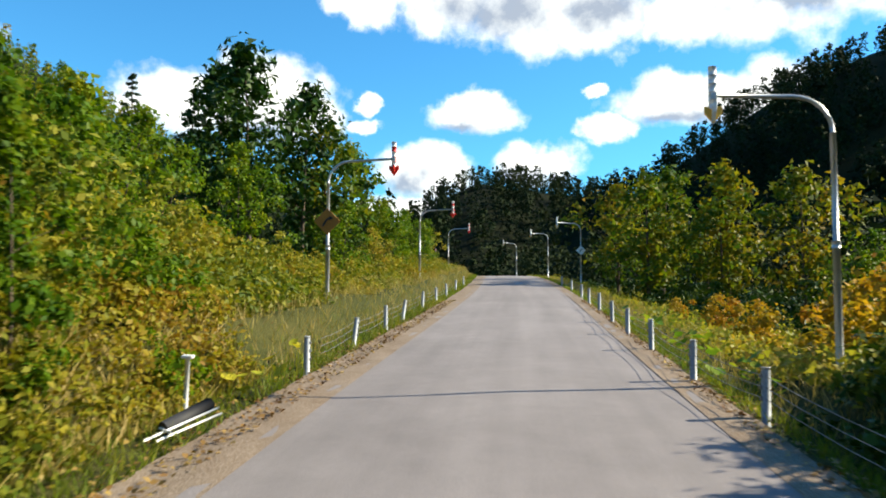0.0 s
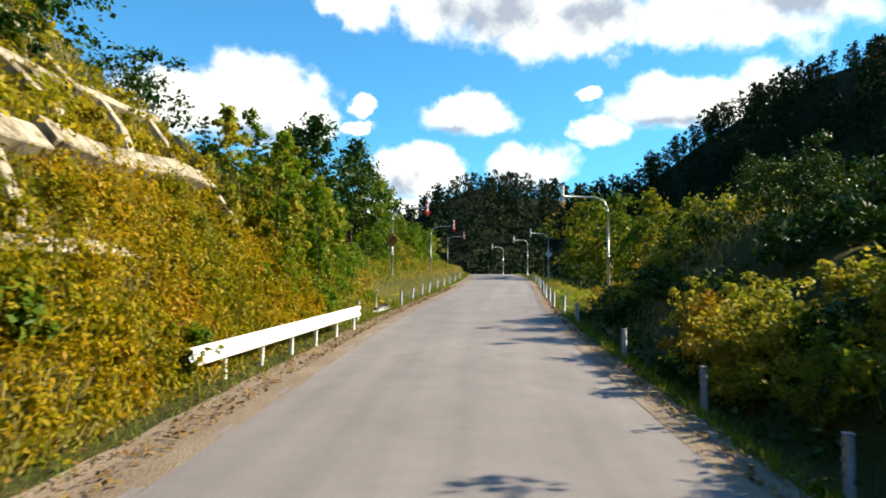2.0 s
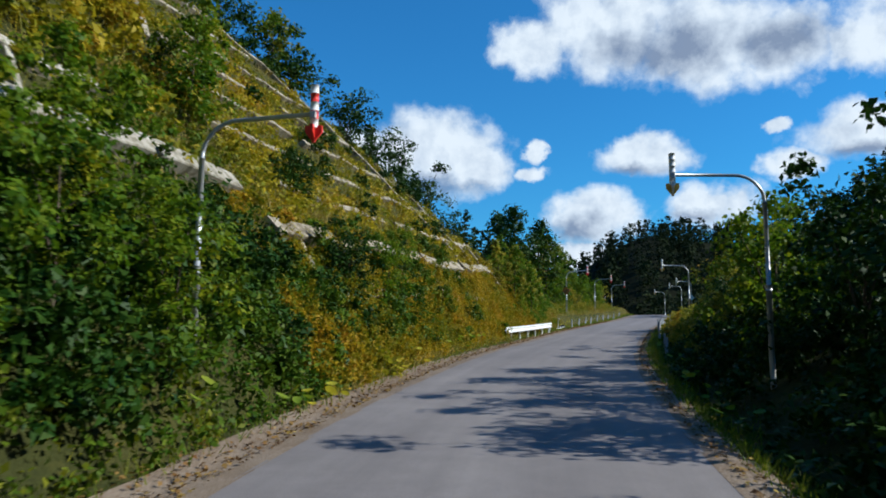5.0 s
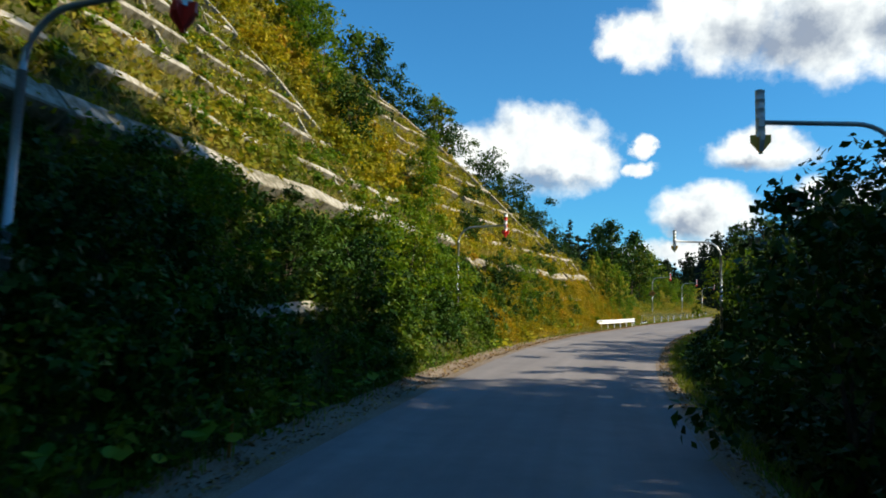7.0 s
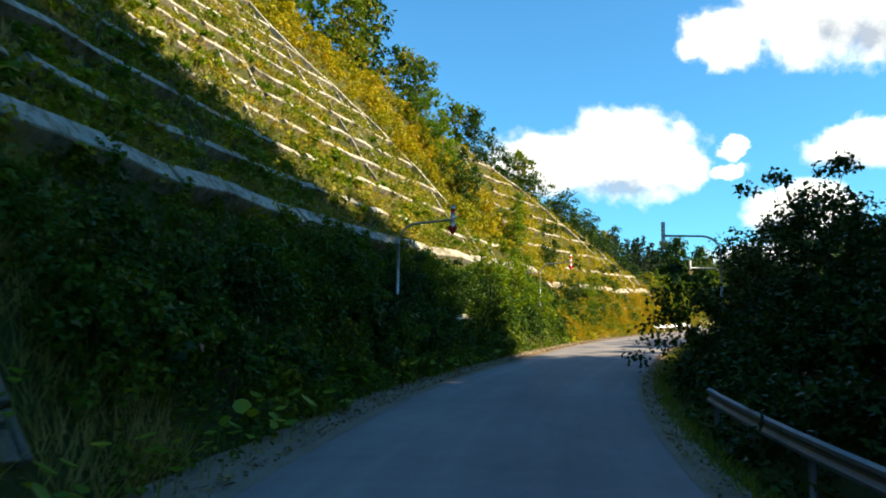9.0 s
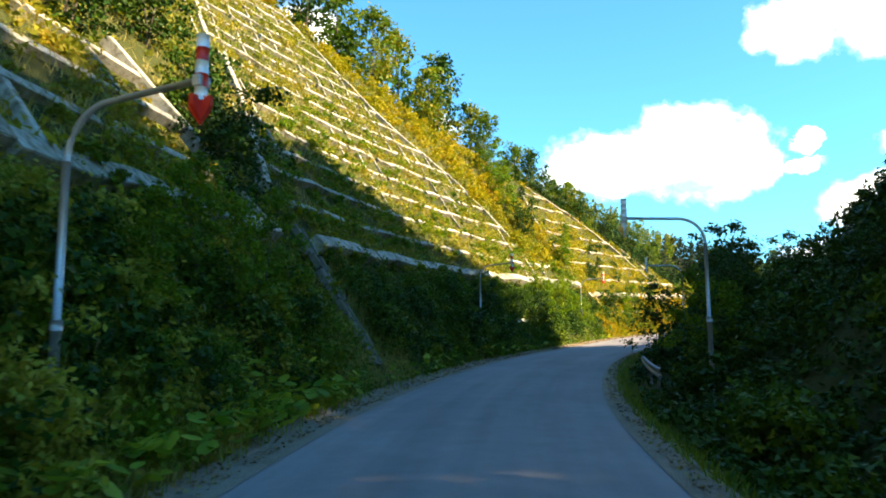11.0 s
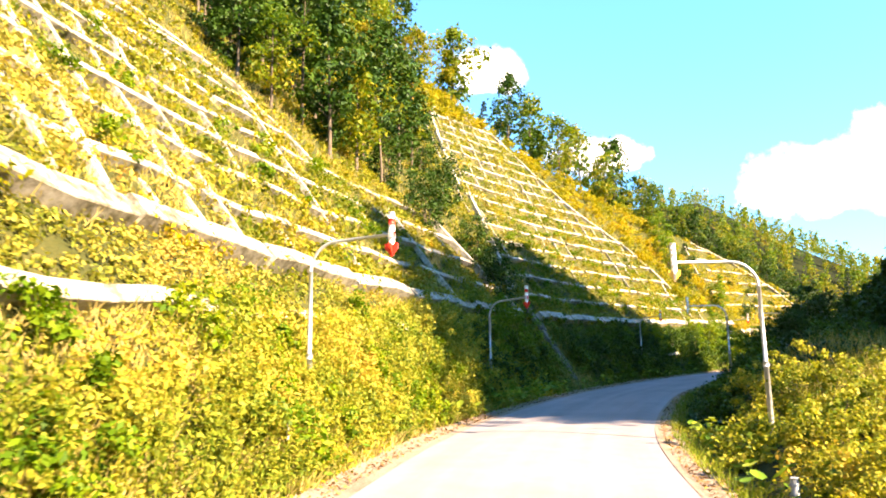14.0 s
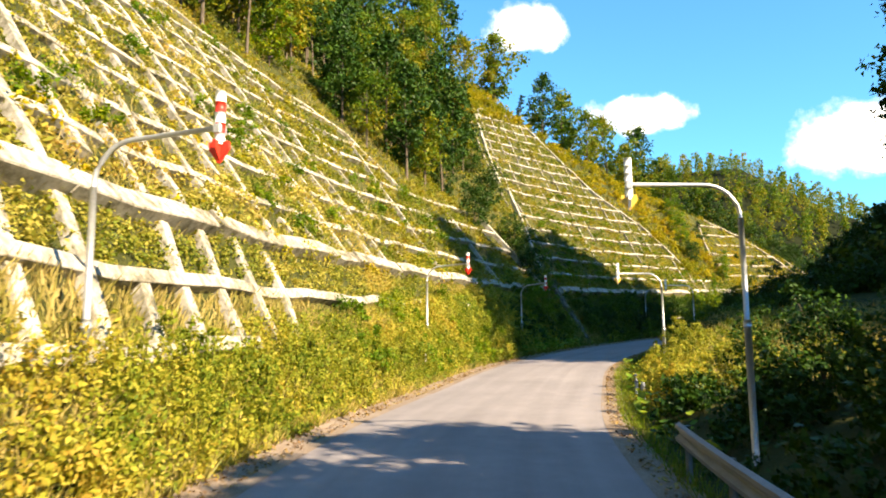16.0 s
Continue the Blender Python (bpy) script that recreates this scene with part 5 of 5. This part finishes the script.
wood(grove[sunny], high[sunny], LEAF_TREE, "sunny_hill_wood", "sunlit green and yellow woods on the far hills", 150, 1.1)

# ---- posts with arms and arrow markers over the road's edges ----


def edge_marker(side, faded):
    """A steel pole beside the road whose arm carries an arrow marker over the pavement's edge. side: -1 on the left."""
    root = new("road_edge_marker")
    reach_in = -side * 2.15
    top, bend = 5.4, 0.7
    bm = bmesh.new()
    tube(bm, [(0, 0, -0.6), (0, 0, 2.6)], 0.07, 10)
    tube(bm, [(0, 0, 2.6), (0, 0, top - bend)], 0.055, 10)
    part("pole", bm, GALVANISED, root)
    bm = bmesh.new()
    curve = [(0, 0, top - bend)] + [(reach_in / abs(reach_in) * bend * (1 - math.cos(a)), 0, top - bend + bend * math.sin(a)) for a in np.linspace(0.2, math.pi / 2, 8)]
    tube(bm, curve + [(reach_in, 0, top + 0.06)], 0.042, 8)
    part("arm", bm, GALVANISED, root)
    bm = bmesh.new()
    tube(bm, [(0, 0, 2.55), (0, 0, 2.68)], 0.082, 10)
    part("collar", bm, GALVANISED, root)
    low = top - 0.2
    for k in range(5):
        bm = bmesh.new()
        tube(bm, [(reach_in, 0, low + 0.162 * k), (reach_in, 0, low + 0.162 * (k + 1))], 0.078, 12)
        part("band", bm, WHITE_FILM if faded or k % 2 == 0 else RED_FILM, root)
    bm = bmesh.new()
    box(bm, (0.12, 0.2, 0.14), pose(reach_in, 0, top + 0.03), 0.01)
    part("clamp", bm, GALVANISED, root)
    outline = [(-0.16, 0.04), (0.16, 0.04), (0.16, -0.08), (0.0, -0.28), (-0.16, -0.08)]
    for across in (True, False):
        bm = bmesh.new()
        for off in (-0.03, 0.03):
            bm.faces.new([bm.verts.new((reach_in + x, off, low + z) if across else (reach_in + off, x, low + z)) for x, z in outline])
        bm.verts.ensure_lookup_table()
        for k in range(5):
            bm.faces.new((bm.verts[k], bm.verts[(k + 1) % 5], bm.verts[5 + (k + 1) % 5], bm.verts[5 + k]))
        bmesh.ops.recalc_face_normals(bm, faces=bm.faces)
        if faded:
            part("arrowhead", bm, YELLOW_FILM if across else WHITE_FILM, root, "faded yellow arrow plate" if across else "white arrow plate")
        else:
            part("arrowhead", bm, RED_FILM, root, "red arrow plate")
    return root


LEFT = tagged(edge_marker(-1, False), "galvanised arm post with red and white arrow marker", "road marker", "road edge markers")
RIGHT = tagged(edge_marker(1, True), "galvanised arm post with faded white and yellow arrow marker", "road marker", "road edge markers")
MARKERS = [(LEFT, -23.6, -6.0, 0.0, 0), (LEFT, -48.0, -6.3, -0.1, 0), (LEFT, -78, -6.6, -0.2, 0), (LEFT, -152, -5.4, 0.0, 0), (LEFT, 40.3, -5.95, 0.2, 0), (LEFT, 65.5, -5.9, 0.14, -10), (LEFT, 101.0, -5.5, -0.38, -19),
           (LEFT, 119.1, -5.95, -0.1, -8), (LEFT, 144.1, -6.0, -0.06, -10), (RIGHT, -14.5, 6.0, -0.12, 0), (RIGHT, -69.5, 6.1, -0.05, 0), (RIGHT, -96, 5.1, 0.0, 0), (RIGHT, -122, 3.9, 0.0, 0), (RIGHT, 34.0, 5.5, -0.1, 0),
           (RIGHT, 59.9, 5.5, 0.0, 0), (RIGHT, 88.6, 5.2, -0.4, 0), (RIGHT, 115.0, 5.25, -0.6, 0), (RIGHT, 139.6, 4.9, -0.2, 0)]
started = set()
for model, s, u, lift, turn in MARKERS:
    p = above_road(s, u, lift)
    m = pose(p.x, p.y, p.z, 0, 0, heading(s) + turn)
    if model in started:
        copy_thing(model, m)
    else:
        started.add(model)
        model.matrix_basis = m

# ---- guardrail ----


def guardrail(s0, s1, u0, u1, spacing, mat, label):
    root = tagged(new("guardrail"), label, "guardrail")
    count = int((s1 - s0) / 0.5)
    prof = [(0.0, 0.40), (-0.065, 0.43), (-0.07, 0.49), (0.0, 0.55), (0.0, 0.60), (-0.07, 0.66), (-0.065, 0.72), (0.0, 0.75)]
    bm = bmesh.new()
    rows = []
    for k in range(count + 1):
        s = s0 + (s1 - s0) * k / count
        u = u0 + (u1 - u0) * k / count
        rows.append([bm.verts.new(above_road(s, u + x * math.copysign(1, u), z + float(height(np.array([s]), np.array([u]))[0]) * 0.4)) for x, z in prof + [(x + 0.012, z) for x, z in reversed(prof)]])
    m = len(rows[0])
    for a, b in zip(rows, rows[1:]):
        for k in range(m):
            bm.faces.new((a[k], a[(k + 1) % m], b[(k + 1) % m], b[k]))
    bm.faces.new(rows[0]), bm.faces.new(list(reversed(rows[-1])))
    bmesh.ops.recalc_face_normals(bm, faces=bm.faces)
    part("rail", bm, mat, root)
    for s in np.arange(s0 + 0.3, s1, spacing):
        u = u0 + (u1 - u0) * (s - s0) / (s1 - s0) + 0.1 * math.copysign(1, u0)
        p = above_road(s, u, 0)
        bm = bmesh.new()
        tube(bm, [p + Vector((0, 0, -0.5)), p + Vector((0, 0, 0.66))], 0.057, 9)
        part("post", bm, mat, root)
    return root


guardrail(-2.6, 9.4, -3.75, -4.65, 2.0, WHITE_PAINT, "white painted steel guardrail on round posts")
# both right-hand rails get dark steel to carry the shade they stand in
guardrail(72.2, 84.2, 3.95, 4.3, 3.3, DARK_STEEL, "steel guardrail beside dark bushes, its steel darkened for shade")
guardrail(140.8, 154.0, 3.28, 2.65, 3.3, DARK_STEEL, "grey steel guardrail half hidden by bushes")

# ---- cable posts ----


def cable_post():
    root = new("cable_post")
    bm = bmesh.new()
    tube(bm, [(0, 0, -0.4), (0, 0, 0.70), (0, 0, 0.735)], [0.065, 0.065, 0.05], 12)
    part("post", bm, POST_STEEL, root)
    bm = bmesh.new()
    tube(bm, [(0, 0, 0.735), (0, 0, 0.75)], [0.074, 0.06], 12)
    part("cap", bm, POST_PAINT, root)
    for z in (0.30, 0.46, 0.62):
        bm = bmesh.new()
        box(bm, (0.05, 0.03, 0.06), pose(0, -0.07, z), 0.006)
        part("bracket", bm, DARK_STEEL, root)
    return root


first_post = None
LEFT_POSTS = [(-14.8, -4.05, 0), (-19.4, -4.15, 9), (-24.2, -4.2, 0), (-27.6, -4.2, 11), (-33.8, -4.3, 3), (-38.8, -4.25, 0), (-44.0, -4.2, -4), (-51, -4.2, 2), (-60, -4.2, 0), (-5.2, -4.3, 6)]
RIGHT_POSTS = [(-11.2, 3.66, -4), (-14.5, 3.4, 0), (-19.2, 3.42, 2), (-23.0, 3.35, 0), (-27.0, 3.35, 3), (-33.0, 3.5, 0), (-38.0, 3.5, 0), (-43.0, 3.55, 2), (-51.0, 3.6, 0), (-60, 3.6, 0),
               (-6.5, 3.8, 3), (2.5, 4.0, 0), (8.3, 4.3, 2), (13.5, 4.3, -3), (123.4, 3.7, 0), (127.6, 3.8, 4)]
for s, u, tip in LEFT_POSTS + RIGHT_POSTS:
    p = ground_at(np.array([s]), np.array([u]))[0]
    m = pose(p[0], p[1], p[2], tip * 0.5, tip, heading(s) + (90 if u < 0 else -90))
    if first_post is None:
        first_post = cable_post()
        first_post.matrix_basis = m
        ob = first_post
    else:
        ob = copy_thing(first_post, m)
    tagged(ob, "leaning grey cable barrier post" if abs(tip) > 3 else "grey cable barrier post with a pale cap", "barrier post", "cable posts")

for row in (sorted(q for q in RIGHT_POSTS if q[0] < 0), sorted(q for q in LEFT_POSTS if q[0] < -14)):
    root = tagged(new("barrier_cable"), "slack steel barrier cables between the posts", "cable")
    for z in (0.30, 0.46, 0.62):
        bm = bmesh.new()
        pts = []
        for (s0, u0, _), (s1, u1, _) in zip(row, row[1:]):
            for f in np.linspace(0, 1, 5)[:-1]:
                s, u = s0 + (s1 - s0) * f, u0 + (u1 - u0) * f
                q = ground_at(np.array([s]), np.array([u]))[0]
                pts.append((q[0], q[1], q[2] + z - 0.25 * f * (1 - f)))
        tube(bm, pts, 0.006, 5)
        part("cable", bm, DARK_STEEL, root)

# ---- signs on two of the poles, the fallen barrier, the drain ----


def diamond_sign(s, u, h, size, plate_mat, mark_mat, label, name):
    """A diamond plate with a bent arrow on it, clamped to a pole, facing down the road."""
    root = tagged(new(name), label, "road sign")
    p = above_road(s, u, h)
    root.matrix_basis = pose(p.x, p.y, p.z, 0, 0, heading(s))
    bm = bmesh.new()
    box(bm, (size, 0.02, size), pose(0, -0.11, 0, 0, 45, 0), 0.008)
    part("plate", bm, plate_mat, root)
    bm = bmesh.new()
    arc = [(-0.22 * size + 0.36 * size * f, -0.13, -0.25 * size + 0.42 * size * math.sin(f * math.pi / 2)) for f in np.linspace(0, 1, 7)]
    tube(bm, arc, 0.055 * size, 6)
    tip = arc[-1]
    bm.faces.new([bm.verts.new(v) for v in ((tip[0] - 0.02, -0.125, tip[2] + 0.13 * size), (tip[0] - 0.02, -0.125, tip[2] - 0.13 * size), (tip[0] + 0.2 * size, -0.125, tip[2]))])
    part("arrow", bm, mark_mat, root)
    bm = bmesh.new()
    for z in (-0.18, 0.18):
        box(bm, (0.16, 0.16, 0.04), pose(0, -0.03, z * size), 0.006)
    part("clamp", bm, GALVANISED, root)
    return root


diamond_sign(-23.6, -6.0, 3.45, 0.62, ORANGE_FILM, BLACK_RUBBER, "faded orange diamond sign with a dark bend arrow", "bend_sign")
diamond_sign(-69.5, 6.1, 2.85, 0.62, WHITE_FILM, DARK_STEEL, "pale diamond sign with a dark bend arrow", "bend_sign")

root = tagged(new("fallen_barrier"), "fallen white tube barrier with a black board in the weeds", "barrier")
p = ground_at(np.array([-9.5]), np.array([-4.2]))[0]
root.matrix_basis = pose(p[0], p[1], p[2] + 0.05, 0, 0, heading(-9.5) + 62) @ Matrix.Scale(0.72, 4)
bm = bmesh.new()
tube(bm, [(-0.35, 0, 0.12), (0.7, 0.05, 0.42)], 0.13, 12)
part("drum", bm, BLACK_RUBBER, root, "black rubber drum")
for ends in (((-0.85, -0.16, 0.0), (0.75, -0.12, 0.36)), ((-0.75, -0.36, 0.0), (0.78, -0.18, 0.26)), ((-0.5, -0.45, 0.1), (-0.35, 0.1, 0.12))):
    bm = bmesh.new()
    tube(bm, ends, 0.024, 8)
    part("tube", bm, WHITE_PAINT, root)
root = tagged(new("marker_stick"), "white marker stick with a flat cap in the grass", "stick")
p = ground_at(np.array([-10.3]), np.array([-4.5]))[0]
root.matrix_basis = pose(p[0], p[1], p[2], 4, 3, 0)
bm = bmesh.new()
tube(bm, [(0, 0, -0.3), (0, 0, 0.85)], 0.035, 8)
part("stick", bm, WHITE_PAINT, root)
bm = bmesh.new()
box(bm, (0.16, 0.1, 0.05), pose(0, 0, 0.87), 0.01)
part("cap", bm, WHITE_PAINT, root)

# small orange and white stakes at the foot of the slope
for k, (s, v) in enumerate([(62.5, 4.55), (122.0, 5.3)]):
    root = tagged(new("survey_stake"), "short faded orange stake in the weeds" if k == 0 else "short white stake in the weeds", "stake")
    p = ground_at(np.array([s]), np.array([-v]))[0]
    root.matrix_basis = pose(p[0], p[1], p[2], 3, 4, 20)
    bm = bmesh.new()
    box(bm, (0.045, 0.045, 0.75), pose(0, 0, 0.25), 0.006)
    part("stake", bm, ORANGE_FILM if k == 0 else WHITE_PAINT, root)

# stepped drain down the slope
drain = tagged(new("slope_drain"), "narrow weathered concrete drain down the slope", "drain", kind="structure")
top, foot = Vector(slope_point(83.3, 5.9)), Vector(slope_point(83.9, 0.7))
run = foot - top
out = slope_out(82.4, 4)
side = run.cross(out).normalized()
turn = Matrix((side, run.normalized(), out)).transposed().to_4x4()
for off in (-0.33, 0.33):
    for k in range(9):
        bm = bmesh.new()
        at = top.lerp(foot, (k + 0.5) / 9) + side * (off + 0.03 * math.sin(k * 2.1)) + out * (0.04 + 0.05 * math.sin(k * 3.7 + off))
        box(bm, (0.11, run.length / 9 * 0.93, 0.26), Matrix.Translation(at) @ turn, 0.02)
        part("kerb", bm, STAINED, drain)
for k in range(13):
    at = top.lerp(foot, (k + 0.5) / 13) + out * 0.02
    bm = bmesh.new()
    turn = Matrix((side, run.normalized(), out)).transposed().to_4x4()
    box(bm, (0.56, run.length / 13 * 0.82, 0.12), Matrix.Translation(at) @ turn, 0.015)
    part("step", bm, STAINED, drain)
